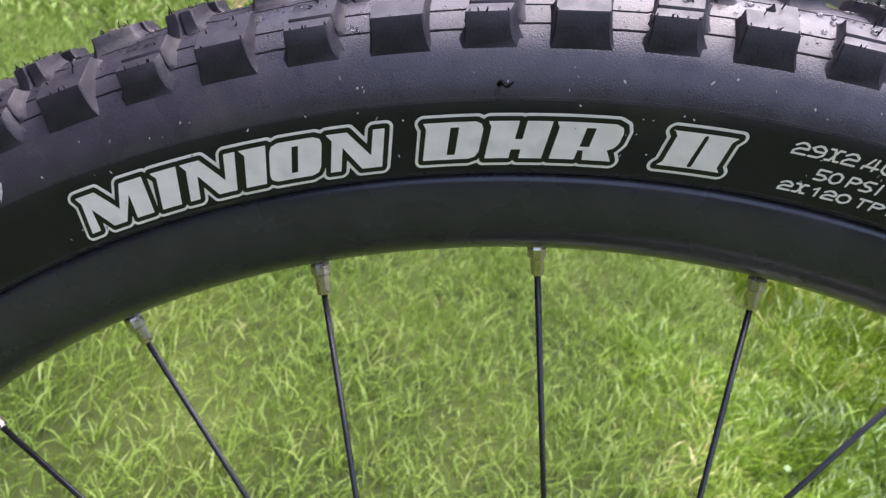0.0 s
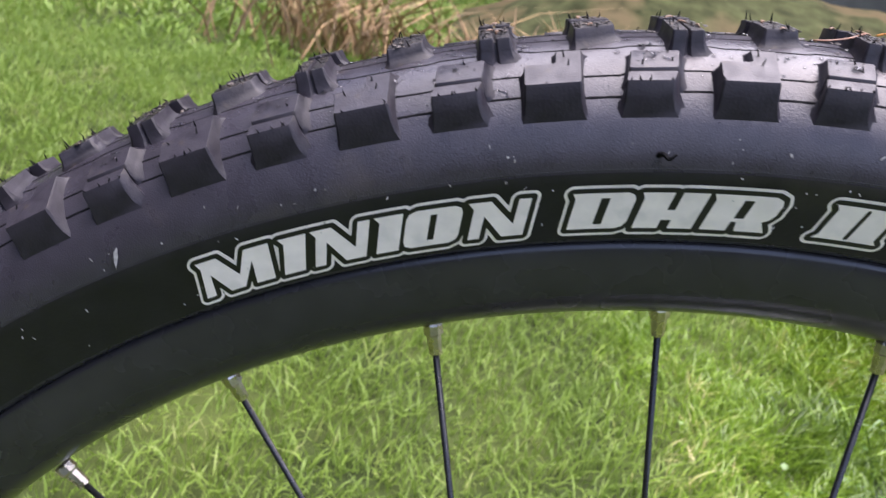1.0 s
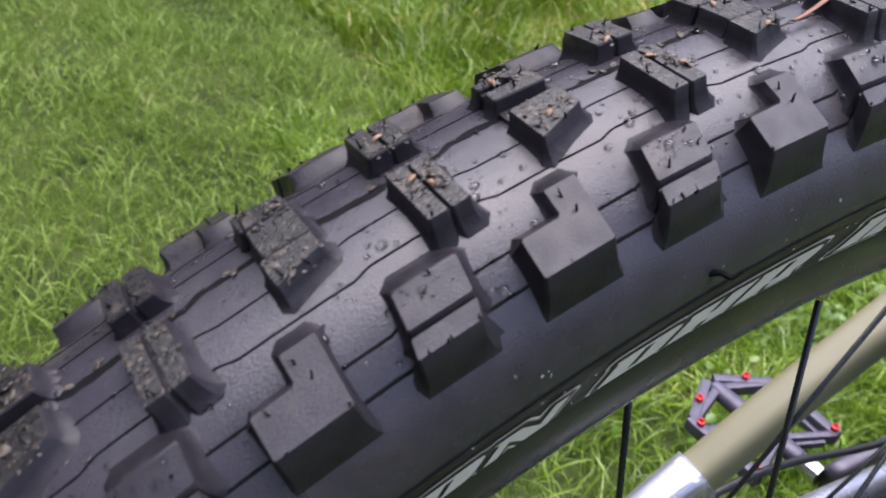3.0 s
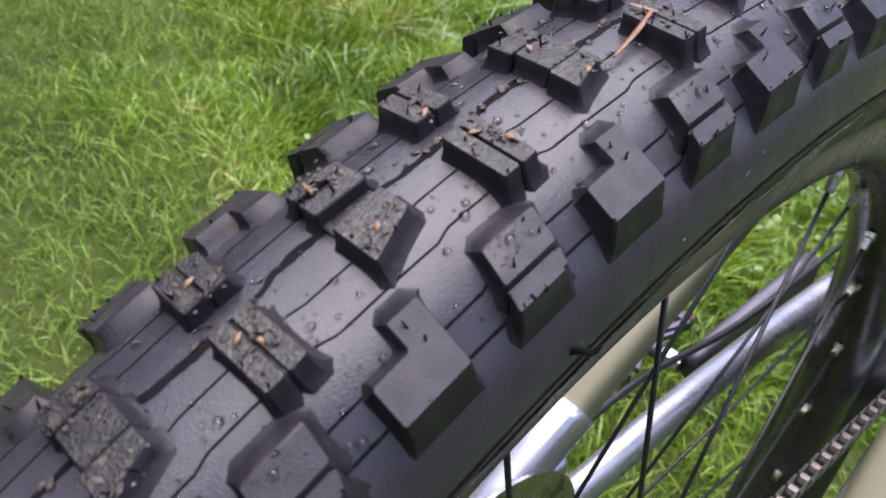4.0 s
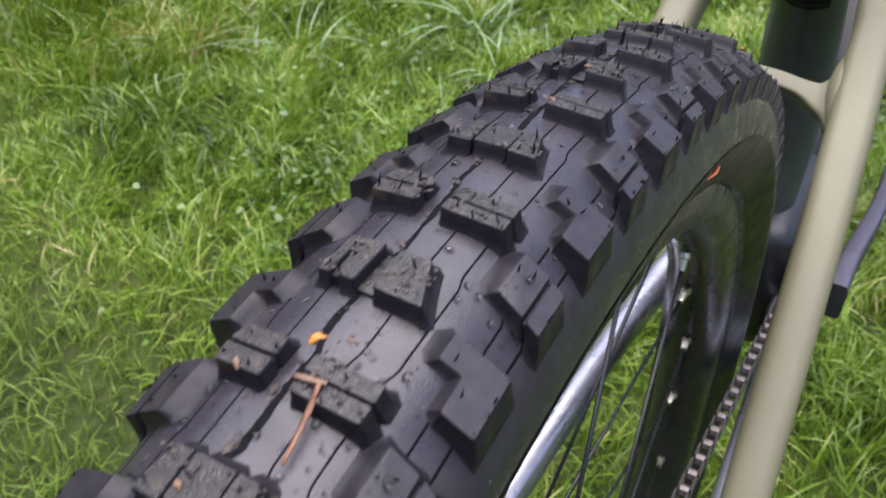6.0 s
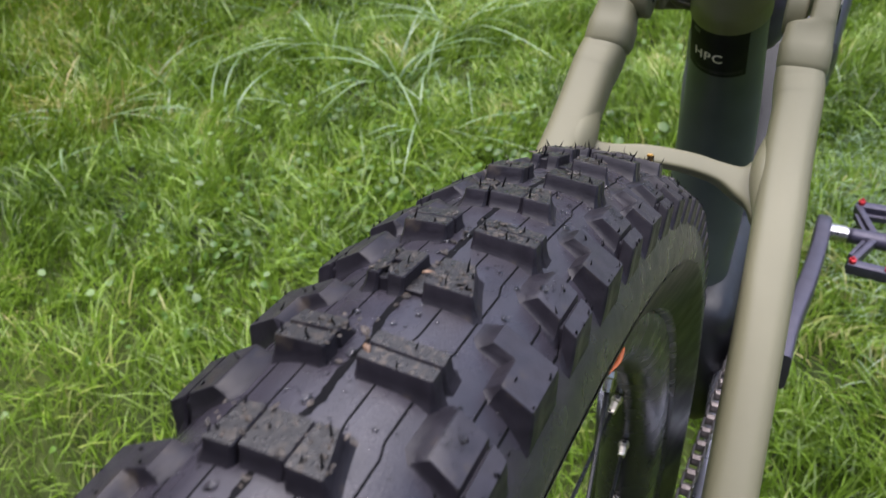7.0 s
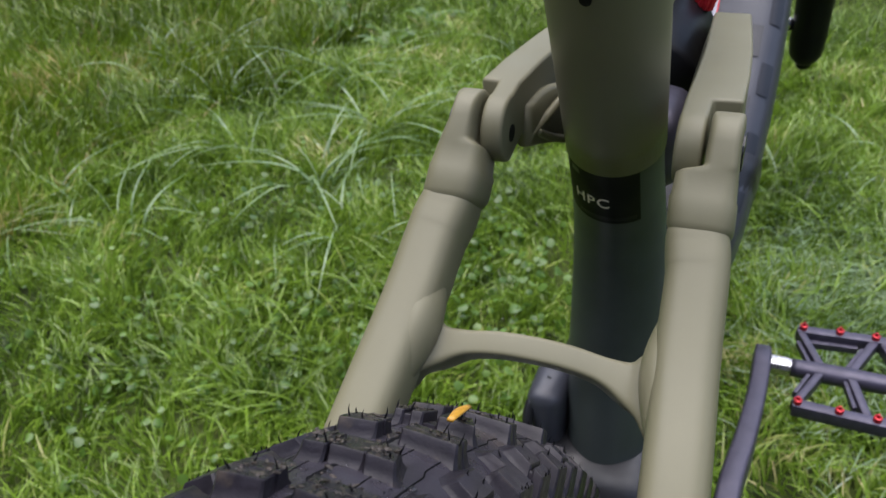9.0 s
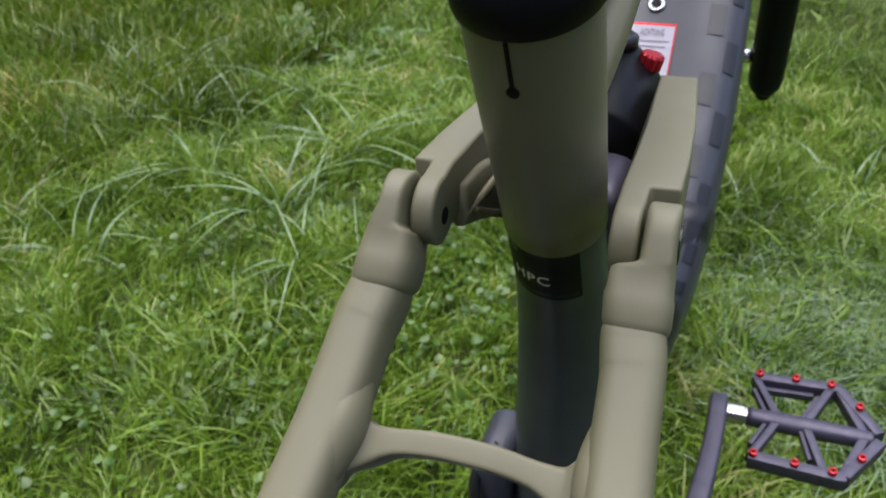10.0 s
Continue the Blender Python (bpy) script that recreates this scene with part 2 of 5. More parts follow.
def smooth_path(points, steps=6):
    """Catmull-Rom through tuples of any length."""
    p = [np.array(q, float) for q in points]
    p = [2 * p[0] - p[1], *p, 2 * p[-1] - p[-2]]
    out = []
    for i in range(1, len(p) - 2):
        for k in range(steps):
            u = k / steps
            out.append(0.5 * (2 * p[i] + (p[i + 1] - p[i - 1]) * u + (2 * p[i - 1] - 5 * p[i] + 4 * p[i + 1] - p[i + 2]) * u * u
                              + (3 * p[i] - p[i - 1] - 3 * p[i + 1] + p[i + 2]) * u ** 3))
    return out + [p[-2]]


def sweep(points, n=20, square=2.0, side=(0, 1, 0), steps=6, caps=True, cut=None):
    """A tube along points (x, y, z, half width along side, half height): a superellipse section."""
    path = smooth_path(points, steps)
    rings = []
    for i, q in enumerate(path):
        a, b = path[max(i - 1, 0)], path[min(i + 1, len(path) - 1)]
        ahead = Vector(b[:3] - a[:3]).normalized()
        s = Vector(side)
        s = (s - ahead * s.dot(ahead)).normalized()
        u = ahead.cross(s)
        ring = []
        for k in range(n):
            w = 2 * math.pi * k / n
            c, d = math.cos(w), math.sin(w)
            e = 2.0 / square
            ring.append(Vector(q[:3]) + s * (q[3] * math.copysign(abs(c) ** e, c)) + u * (q[4] * math.copysign(abs(d) ** e, d)))
        rings.append(ring)
    return loft(rings, caps=caps)


def rounded_box(size, at=(0, 0, 0), bevel=0.002, seg=2):
    bm = bmesh.new()
    bmesh.ops.create_cube(bm, size=1.0)
    for v in bm.verts:
        v.co = Vector((v.co.x * size[0], v.co.y * size[1], v.co.z * size[2]))
    if bevel:
        bmesh.ops.bevel(bm, geom=bm.edges[:], offset=bevel, segments=seg, profile=0.5, affect="EDGES")
    bmesh.ops.translate(bm, verts=bm.verts, vec=at)
    return bm


def notched_plate(outline, first, last, y_full, y_step, y_part, bevel):
    """A plate cut to an outline in x and z: whole from y_full to y_step, and from there to y_part only where the outline's points first to last run."""
    bm = bmesh.new()
    n = len(outline)
    a, b = ([bm.verts.new((x, y, z)) for x, z in outline] for y in (y_full, y_step))
    some = [k % n for k in range(first, last + 1)]
    c = {k: bm.verts.new((outline[k][0], y_part, outline[k][1])) for k in some}
    for k in range(n):
        bm.faces.new((a[k], a[(k + 1) % n], b[(k + 1) % n], b[k]))
    for k, j in zip(some, some[1:]):
        bm.faces.new((b[k], b[j], c[j], c[k]))
    bm.faces.new((b[some[-1]], b[some[0]], c[some[0]], c[some[-1]]))
    bm.faces.new(a[::-1])
    bm.faces.new([c[k] for k in some])
    bm.faces.new([b[k % n] for k in range(last, first + n + 1)])
    bmesh.ops.recalc_face_normals(bm, faces=bm.faces)
    sharp = [e for e in bm.edges if len(e.link_faces) == 2 and e.calc_face_angle(0) > radians(35)]
    bmesh.ops.bevel(bm, geom=sharp, offset=bevel, segments=3, profile=0.5, affect="EDGES", clamp_overlap=True)
    return bm


def taper_front(bm):
    """The arm narrows and drifts towards its front end."""
    for v in bm.verts:
        if v.co.x > 0.46:
            v.co.y = MID + (v.co.y - MID) * (1 - 1.4 * (v.co.x - 0.46))
    return bm


def forged_end(centre, way, r, rows, sgn, n=40):
    """The forged end of a stay: rows (metres down from the pivot at centre along way, inner y, outer y), rounded over the pivot."""
    w = Vector((way[0], 0, way[1])).normalized()
    up = Vector((-w.z, 0, w.x))
    _, inner, outer = rows[0]
    over = [(-r * math.sin(a), inner, outer) for a in [radians(k) for k in (88, 80, 70, 58, 45, 30, 15)]]
    rings = []
    for d, inner, outer in [*over, *rows]:
        high = math.sqrt(max(r * r - min(d, 0.0) ** 2, 1e-8)) - max(d, 0.0) * 0.012 + (0.0005 if 0.0195 < d < 0.0300 else -0.0018 if d > 0.033 else 0.0)
        ease = min(1.0, (d + r) / 0.004)
        mid, half = (inner + outer) / 2, (outer - inner) / 2 * (0.72 + 0.28 * math.sqrt(1 - (1 - ease) ** 2))
        p = 0.38 + 0.24 * min(max((d - 0.012) / 0.017, 0.0), 1.0)
        ring = []
        for k in range(n):
            c, e = math.cos(2 * math.pi * k / n), math.sin(2 * math.pi * k / n)
            ring.append(Vector((centre[0], sgn * (mid + half * math.copysign(abs(c) ** p, c)), centre[1])) + w * d + up * (high * math.copysign(abs(e) ** p, e)))
        rings.append(ring)
    return loft(rings)


def turned(profile, a, b, n=24):
    """A turned part: (distance along a to b, radius) rows about the axis from a towards b."""
    a, b = Vector(a), Vector(b)
    ahead = (b - a).normalized()
    s = ahead.orthogonal().normalized()
    u = ahead.cross(s)
    return loft([[a + ahead * d + (s * math.cos(2 * math.pi * k / n) + u * math.sin(2 * math.pi * k / n)) * r for k in range(n)] for d, r in profile])


def ribbed(a, b, r, long, ribs):
    """A ribbed knob from a towards b."""
    a, ahead = Vector(a), (Vector(b) - Vector(a)).normalized()
    s = ahead.orthogonal().normalized()
    u = ahead.cross(s)
    n = ribs * 4
    rings = []
    for d, k in ((0, 0.8), (0.0008, 1.0), (long - 0.0012, 1.0), (long, 0.82)):
        rings.append([a + ahead * d + (s * math.cos(2 * math.pi * i / n) + u * math.sin(2 * math.pi * i / n)) * r * k * (1.0 if i % 4 < 2 else 0.87) for i in range(n)])
    return loft(rings)


def join(*bms):
    """Several bmeshes into the first."""
    out = bms[0]
    for b in bms[1:]:
        me = bpy.data.meshes.new("join")
        b.to_mesh(me)
        b.free()
        out.from_mesh(me)
        bpy.data.meshes.remove(me)
    return out


def blobs(name, mats, mat, smooth, detail=1, jitter=0.0, seed=1):
    """One mesh of small round bodies, one for each matrix, roughened where jitter is given."""
    bm = bmesh.new()
    bmesh.ops.create_icosphere(bm, subdivisions=detail, radius=1.0)
    bm.verts.index_update()
    base = np.array([v.co[:] for v in bm.verts])
    tris = np.array([[v.index for v in f.verts] for f in bm.faces])
    bm.free()
    r = np.random.default_rng(seed)
    n, k = len(mats), len(base)
    m = np.array([[row[:] for row in q] for q in mats])
    local = base[None] + (r.uniform(-1, 1, (n, k, 3)) * jitter if jitter else 0)
    co = np.einsum("nij,nkj->nki", m[:, :3, :3], local * np.ones((n, 1, 1))) + m[:, None, :3, 3]
    me = bpy.data.meshes.new(name)
    me.from_pydata(co.reshape(-1, 3), [], (tris[None] + k * np.arange(n)[:, None, None]).reshape(-1, 3))
    me.materials.append(mat)
    me.polygons.foreach_set("use_smooth", [smooth] * len(me.polygons))
    return me


def lettering(text, offset):
    """The filled outline of a text in the built-in font, with its unthickened bounds."""
    found = []
    for o in (0.0, offset):
        cu = bpy.data.curves.new("lettering", "FONT")
        cu.body, cu.offset, cu.resolution_u, cu.fill_mode, cu.space_character = text, o, 3, "BOTH", 1.12
        cu.dimensions = "2D"
        ob = new("lettering", cu)
        dg = bpy.context.evaluated_depsgraph_get()
        found.append(bpy.data.meshes.new_from_object(ob.evaluated_get(dg)))
        bpy.data.objects.remove(ob)
        bpy.data.curves.remove(cu)
    xy = np.array([v.co[:] for v in found[0].vertices])
    bpy.data.meshes.remove(found[0])
    return found[1], xy[:, 0].min(), xy[:, 0].max(), xy[:, 1].min(), xy[:, 1].max()


# ---- ground ----
def ground_sheet():
    bm = bmesh.new()
    marks = sorted({*(-300, -120, -50, -25, 25, 50, 120, 300), *np.arange(-14, 14.1, 0.5)})
    vs = {}
    for x in marks:
        for y in marks:
            near = abs(x) < 15 and abs(y) < 15
            z = 0.012 * noise.noise((x * 0.8, y * 0.8, 3.0)) if near else 0.0
            vs[x, y] = bm.verts.new((x, y, z - 0.004))
    for x0, x1 in zip(marks, marks[1:]):
        for y0, y1 in zip(marks, marks[1:]):
            bm.faces.new((vs[x0, y0], vs[x1, y0], vs[x1, y1], vs[x0, y1]))
    return to_mesh("ground", bm, SOIL, True)


thing("ground", ground_sheet(), "dark moist soil under the lawn", "ground", kind="structure")


def blades(name, rng, x, y, height, width, lean, mat, label, base_z=0.0, azimuth=None, curl=0.3, segments=3):
    """One mesh of bent, tapering grass blades at the given places."""
    n = len(x)
    az = rng.uniform(0, 2 * math.pi, n) if azimuth is None else azimuth
    turn = rng.uniform(0, math.pi, n)
    steps = np.linspace(0, 1, segments + 1) ** 0.9
    taper = np.append(np.interp(steps[:-1], (0, 0.35, 0.8, 1), (0.75, 1.0, 0.6, 0.2)), 0.0)
    nv = 2 * segments + 1
    co = np.empty((n, nv, 3), np.float32)
    k = 0
    for s, w in zip(steps, taper):
        reach = lean * height * s ** 1.8
        px = x + np.cos(az) * reach
        py = y + np.sin(az) * reach
        pz = base_z + height * (s - curl * lean * s ** 2.2)
        for side in ((-1, 1) if w else (0,)):
            co[:, k, 0] = px + np.cos(turn) * width * w * 0.5 * side
            co[:, k, 1] = py + np.sin(turn) * width * w * 0.5 * side
            co[:, k, 2] = np.maximum(pz, 0.001)
            k += 1
    quad = [q for i in range(segments - 1) for q in (2 * i, 2 * i + 1, 2 * i + 3, 2 * i + 2)] + [nv - 3, nv - 2, nv - 1]
    size = 4 * (segments - 1) + 3
    loops = (np.arange(n)[:, None] * nv + np.array(quad, np.int64)).ravel().astype(np.int32)
    start = (np.arange(n)[:, None] * size + 4 * np.arange(segments)).ravel().astype(np.int32)
    me = bpy.data.meshes.new(name)
    me.vertices.add(n * nv)
    me.vertices.foreach_set("co", co.ravel())
    me.loops.add(len(loops))
    me.loops.foreach_set("vertex_index", loops)
    me.polygons.add(len(start))
    me.polygons.foreach_set("loop_start", start)
    me.update(calc_edges=True)
    me.materials.append(mat)
    return thing(name, me, label, "grass", kind="stuff")


rng = np.random.default_rng(7)


def field(x, y, f, seed):
    """A smooth random field in the plan, about -1 to 1."""
    r = np.random.default_rng(seed)
    out = np.zeros_like(x)
    for _ in range(6):
        a, p = r.uniform(0, 2 * math.pi), r.uniform(0, 2 * math.pi)
        k = f * r.uniform(0.6, 1.6)
        out += np.sin((np.cos(a) * x + np.sin(a) * y) * k + p)
    return out / 3


def scatter(n, x0, x1, y0, y1):
    return rng.uniform(x0, x1, n), rng.uniform(y0, y1, n)


def lawn(n, x0, x1, y0, y1, h0, h1, w0, w1, name, keep_out=None, segments=2, mat=None, clump=0.0):
    x, y = scatter(n, x0, x1, y0, y1)
    edge = np.minimum(np.minimum(x - x0, x1 - x), np.minimum(y - y0, y1 - y)) / 0.45
    keep = rng.uniform(0, 1, n) < edge
    if keep_out:
        a0, a1, b0, b1 = keep_out
        edge = np.minimum(np.minimum(x - a0, a1 - x), np.minimum(y - b0, b1 - y)) / 0.45
        keep &= rng.uniform(0, 1, n) > edge
    if clump:
        keep &= rng.uniform(0, 1, n) < 1 - clump + 1.1 * clump * field(x, y, 45.0, 9)
    x, y = x[keep], y[keep]
    n = len(x)
    tuft = field(x, y, 14.0, 3)
    h = rng.uniform(h0, h1, n) * (1 + 0.4 * tuft)
    az = 1.2 * field(x, y, 8.0, 5) + (2.2 * field(x, y, 30.0, 6) if clump else 0) + rng.normal(0, 1.0 if clump else 1.9, n)
    blades(name, rng, x, y, np.maximum(h, 0.015), rng.uniform(w0, w1, n), rng.uniform(0.2, 1.3, n), mat or GRASS,
           "short wet green lawn of mixed blades", azimuth=az, segments=segments)


lawn(215000, 0.25, 2.2, -0.6, 1.5, 0.018, 0.062, 0.0016, 0.0042, "lawn_grass", segments=3, clump=0.36)
lawn(270000, -2.2, 2.8, -0.9, 3.4, 0.018, 0.048, 0.0022, 0.0042, "lawn_grass", (0.25, 2.2, -0.6, 1.5), mat=SOFT_GRASS)
lawn(130000, -6.0, 7.0, -2.5, 9.0, 0.035, 0.07, 0.014, 0.026, "lawn_grass", (-2.2, 2.8, -0.9, 3.4), mat=SOFT_GRASS)


def long_tufts():
    """Arching pale tufts of coarser grass, their blades falling outwards."""
    xs, ys, hs, azs = [], [], [], []
    for cx, cy, count, high, spread in ((1.27, 0.70, 26, 0.15, 0.09), (1.36, 0.92, 16, 0.14, 0.05), (1.50, 0.68, 24, 0.16, 0.09), (1.12, 0.56, 14, 0.11, 0.05), (1.75, 0.9, 26, 0.17, 0.08),
                                        (1.55, 1.1, 22, 0.15, 0.09), (1.05, 0.98, 14, 0.14, 0.08), (0.95, 1.2, 18, 0.16, 0.08), (1.7, 1.35, 30, 0.18, 0.1), (1.9, 0.5, 14, 0.13, 0.08),
                                        (1.6, -0.25, 14, 0.1, 0.08), (1.25, -0.3, 14, 0.09, 0.07)):
        for _ in range(count):
            a, d = rng.uniform(0, 2 * math.pi), abs(rng.normal(0, spread))
            xs.append(cx + math.cos(a) * d)
            ys.append(cy + math.sin(a) * d)
            azs.append(a + rng.normal(0, 1.0))
            hs.append(rng.uniform(0.6, 1.15) * high)
    n = len(xs)
    blades("long_grass", rng, np.array(xs), np.array(ys), np.array(hs), rng.uniform(0.0034, 0.0062, n), rng.uniform(0.9, 1.7, n), LONG_GRASS,
           "long arching pale blades, wet and glinting", azimuth=np.array(azs), curl=0.48, segments=8)


long_tufts()


def pale_patch(n):
    """Bleached short grass that lies flat beside the bicycle."""
    x, y = rng.normal(1.18, 0.13, n), rng.normal(-0.3, 0.11, n)
    blades("bleached_grass", rng, x, y, rng.uniform(0.03, 0.07, n), rng.uniform(0.0016, 0.0036, n), rng.uniform(0.5, 1.6, n), LONG_GRASS,
           "pale bleached grass lying flat", azimuth=rng.normal(2.6, 0.7, n), curl=0.45, segments=4)


pale_patch(5200)


def dead_stems(n):
    """Thin dry stems among the uncut grass."""
    x, y = rng.uniform(1.0, 2.4, n), rng.uniform(1.0, 2.3, n)
    keep = (x - 1.2) * 0.2 + (y - 1.1) > 0
    x, y = x[keep], y[keep]
    k = len(x)
    blades("dead_stems", rng, x, y, rng.uniform(0.05, 0.13, k), rng.uniform(0.0012, 0.0026, k), rng.uniform(0.3, 1.7, k), STRAW, "thin dry brown stems in the uncut grass", curl=0.45, segments=4)


dead_stems(900)


def tall_tufts(n):
    """Uncut tufts that stand out of the lawn in patches."""
    x, y = scatter(n * 4, 0.7, 3.2, -0.6, 2.6)
    keep = (field(x, y, 6.0, 21) + 0.35 * (y - 0.6) > 0.35)
    x, y = x[keep][:n], y[keep][:n]
    k = len(x)
    blades("tall_grass", rng, x, y, rng.uniform(0.05, 0.12, k), rng.uniform(0.002, 0.0042, k), rng.uniform(0.3, 1.3, k), GRASS,
           "uncut green tufts standing out of the lawn", curl=0.45, segments=5)


tall_tufts(16000)


def rough_edge(n):
    """Taller, deeper green grass where the mower does not reach."""
    x, y = scatter(n, 0.7, 2.7, 0.8, 2.6)
    over = (x - 1.2) * 0.2 + (y - 1.12) + 0.12 * field(x, y, 7.0, 31)
    keep = (over > 0) & (rng.uniform(0, 1, n) < 0.75 + 0.5 * field(x, y, 28.0, 33))
    x, y = x[keep], y[keep]
    k = len(x)
    az = 2.5 * field(x, y, 12.0, 35) + rng.normal(0, 1.2, k)
    blades("rough_grass", rng, x, y, rng.uniform(0.06, 0.135, k), rng.uniform(0.0022, 0.0055, k), rng.uniform(0.15, 1.0, k), DEEP_GRASS,
           "taller deep green grass left uncut", azimuth=az, curl=0.4, segments=5)


rough_edge(34000)


def broad_leaves():
    """Low clover leaves among the blades."""
    bm = bmesh.new()
    spots = [(1.06, 0.25, 0.13, 90, 0.009), (1.02, 0.66, 0.16, 110, 0.0065), (1.2, 0.5, 0.14, 80, 0.007), (0.8, 0.45, 0.14, 60, 0.0065),
             (0.85, 0.75, 0.16, 60, 0.0065), (1.45, 0.3, 0.12, 50, 0.008), (0.98, 0.5, 0.2, 260, 0.0075), (0.7, 0.65, 0.14, 150, 0.007), (1.02, 0.27, 0.1, 120, 0.009), (1.1, 0.85, 0.2, 140, 0.007), (0.75, 0.2, 0.1, 40, 0.0065)]
    for cx, cy, spread, count, size in spots:
        for _ in range(count):
            x, y = rng.normal(cx, spread), rng.normal(cy, spread)
            s = size * rng.uniform(0.45, 1.0)
            long = 1.15
            m = pose(x, y, rng.uniform(0.018, 0.046), rng.normal(0, 28), rng.normal(0, 28), rng.uniform(0, 360))
            ring = []
            for k in range(8):
                w = 2 * math.pi * k / 8
                ring.append(bm.verts.new(m @ Vector((math.cos(w) * s * long, math.sin(w) * s * (1 - 0.25 * math.cos(w)), -0.25 * s * math.sin(w) ** 2))))
            c = bm.verts.new(m @ Vector((0, 0, 0.12 * s)))
            for k in range(8):
                bm.faces.new((c, ring[k], ring[(k + 1) % 8]))
    thing("lawn_weeds", to_mesh("lawn_weeds", bm, LEAF, True, False), "clover leaves growing in the lawn", "weed", kind="stuff")


broad_leaves()


def dock_plant():
    """A rosette of long pointed leaves, each with a folded midrib."""
    top = empty("dock_plant", "low dock plant with broad pointed green leaves in the grass", "plant", "docks in the grass")
    r = random.Random(31)
    for k in range(13):
        az, long, wide, rise = 2.4 * k + r.uniform(-0.3, 0.3), r.uniform(0.07, 0.13), r.uniform(0.011, 0.018), r.uniform(0.3, 1.1)
        bm = bmesh.new()
        rows = []
        for i in range(8):
            u = i / 7
            out, up = long * (u - 0.12 * u * u), long * rise * (u - 0.75 * u * u) + 0.015
            w = wide * math.sin(math.pi * min(0.04 + 0.96 * u, 0.995)) ** 0.7 * (1.15 - 0.5 * u)
            side = Vector((-math.sin(az), math.cos(az), 0))
            mid = Vector((math.cos(az) * out, math.sin(az) * out, up))
            wave = 0.002 * math.sin(7 * u + k)
            rows.append([bm.verts.new(p) for p in (mid - side * w + Vector((0, 0, 0.25 * w + wave)), mid, mid + side * w + Vector((0, 0, 0.25 * w - wave)))])
        for a, b in zip(rows, rows[1:]):
            for j in range(2):
                bm.faces.new((a[j], a[j + 1], b[j + 1], b[j]))
        part("leaf", bm, LEAF, top, smooth=True)
    return top


dock = dock_plant()
dock.location = (2.02, 1.02, 0.0)
for x, y, turn, size in ((1.93, 0.86, 70, 0.8), (2.16, 1.14, 160, 1.0), (2.1, 0.8, 250, 0.9)):
    dock.scale = (size, size, size)
    copy_thing(dock, pose(x, y, 0, 0, 0, turn))
dock.scale = (1, 1, 1)


def dew(n):
    """Clear drops added among the wet blades to give them white glints."""
    mats = []
    x, y = rng.uniform(0.5, 2.1, n), rng.uniform(-0.5, 1.4, n)
    keep = rng.uniform(-0.6, 1.0, n) < field(x, y, 9.0, 41)
    for px, py in zip(x[keep], y[keep]):
        s = rng.uniform(0.0007, 0.0017)
        mats.append(Matrix.Translation((px, py, rng.uniform(0.025, 0.06))) @ Matrix.Diagonal((s, s, s * 1.2, 1)))
    thing("glint_drops", blobs("glint_drops", mats, DROP, True), "clear drops added among the grass blades for white glints", "water", kind="stuff")


dew(4200)


def dry_clump(cx, cy, count, high):
    x, y = rng.normal(cx, 0.22, count), rng.normal(cy, 0.16, count)
    blades("dry_grass_clump", rng, x, y, rng.uniform(0.4, 1.0, count) * high, rng.uniform(0.008, 0.016, count), rng.uniform(0.4, 1.5, count), STRAW,
           "clump of dry straw-coloured ornamental grass")


dry_clump(-0.7, 3.7, 240, 0.75)
dry_clump(0.25, 3.75, 200, 0.5)


def earth_bed():
    bm = bmesh.new()
    n, mrows = 48, 9
    vs = [[bm.verts.new((-0.2 + 8.0 * i / n, 4.2 + 3.0 * j / (mrows - 1),
                         0.75 * math.sin(math.pi * j / (mrows - 1)) * min(1, i / 6) + 0.05 * noise.noise((i * 0.7, j * 0.9, 0)) - 0.03)) for j in range(mrows)] for i in range(n + 1)]
    for a, b in zip(vs, vs[1:]):
        for j in range(mrows - 1):
            bm.faces.new((a[j], b[j], b[j + 1], a[j + 1]))
    return to_mesh("garden_bank", bm, EARTH, True)


thing("garden_bank", earth_bed(), "low bank of dry yellowish turf behind the lawn", "bank", kind="structure")


def flower_pot():
    top = empty("flower_pot", "terracotta flower pot standing on the turf bank", "flower pot")
    top.location = (3.4, 5.2, 0.6)
    wall = turned([(0, 0.09), (0.16, 0.12), (0.17, 0.135), (0.21, 0.138), (0.21, 0.12), (0.17, 0.11)], (0, 0, 0), (0, 0, 1), 32)
    part("pot_wall", wall, CLAY, top, smooth=True)


flower_pot()

# Unseen walls, added only to keep low sky light off the bicycle.
LIGHT_BLOCKER = material("dark_light_blocker", (0.05, 0.052, 0.045), 0.85, vary=0.3, scale=3, bump=0.4, bump_scale=40)
thing("blocker_north", to_mesh("blocker_north", rounded_box((30.0, 0.3, 8.0), (5.0, 8.6, 4.0), 0.02, 1), LIGHT_BLOCKER), "plain dark unseen wall added to block low sky light", "wall", kind="structure")
# Added close behind the wheel to darken the knobs' rear faces.
thing("blocker_west", to_mesh("blocker_west", rounded_box((0.3, 8.0, 2.3), (-1.75, -2.5, 1.15), 0.02, 1), LIGHT_BLOCKER), "plain dark unseen wall added to block low sky light", "wall", kind="structure")

thing("blocker_south", to_mesh("blocker_south", rounded_box((10.0, 0.3, 1.0), (2.6, -3.4, 0.5), 0.02, 1), LIGHT_BLOCKER), "plain dark unseen wall added to block low sky light", "wall", kind="structure")

# ---- the bicycle ----
ZC = 0.365          # height of the rear axle
PITCH = 360 / 102   # one row of tread
ROW0 = -16.17       # rear edge of row 0, degrees forward of the top
bike = empty("bicycle", "olive and grey electric mountain bike with wet knobbly tyres on grass", "bicycle")
HUB = Matrix.Translation((0, 0, ZC))


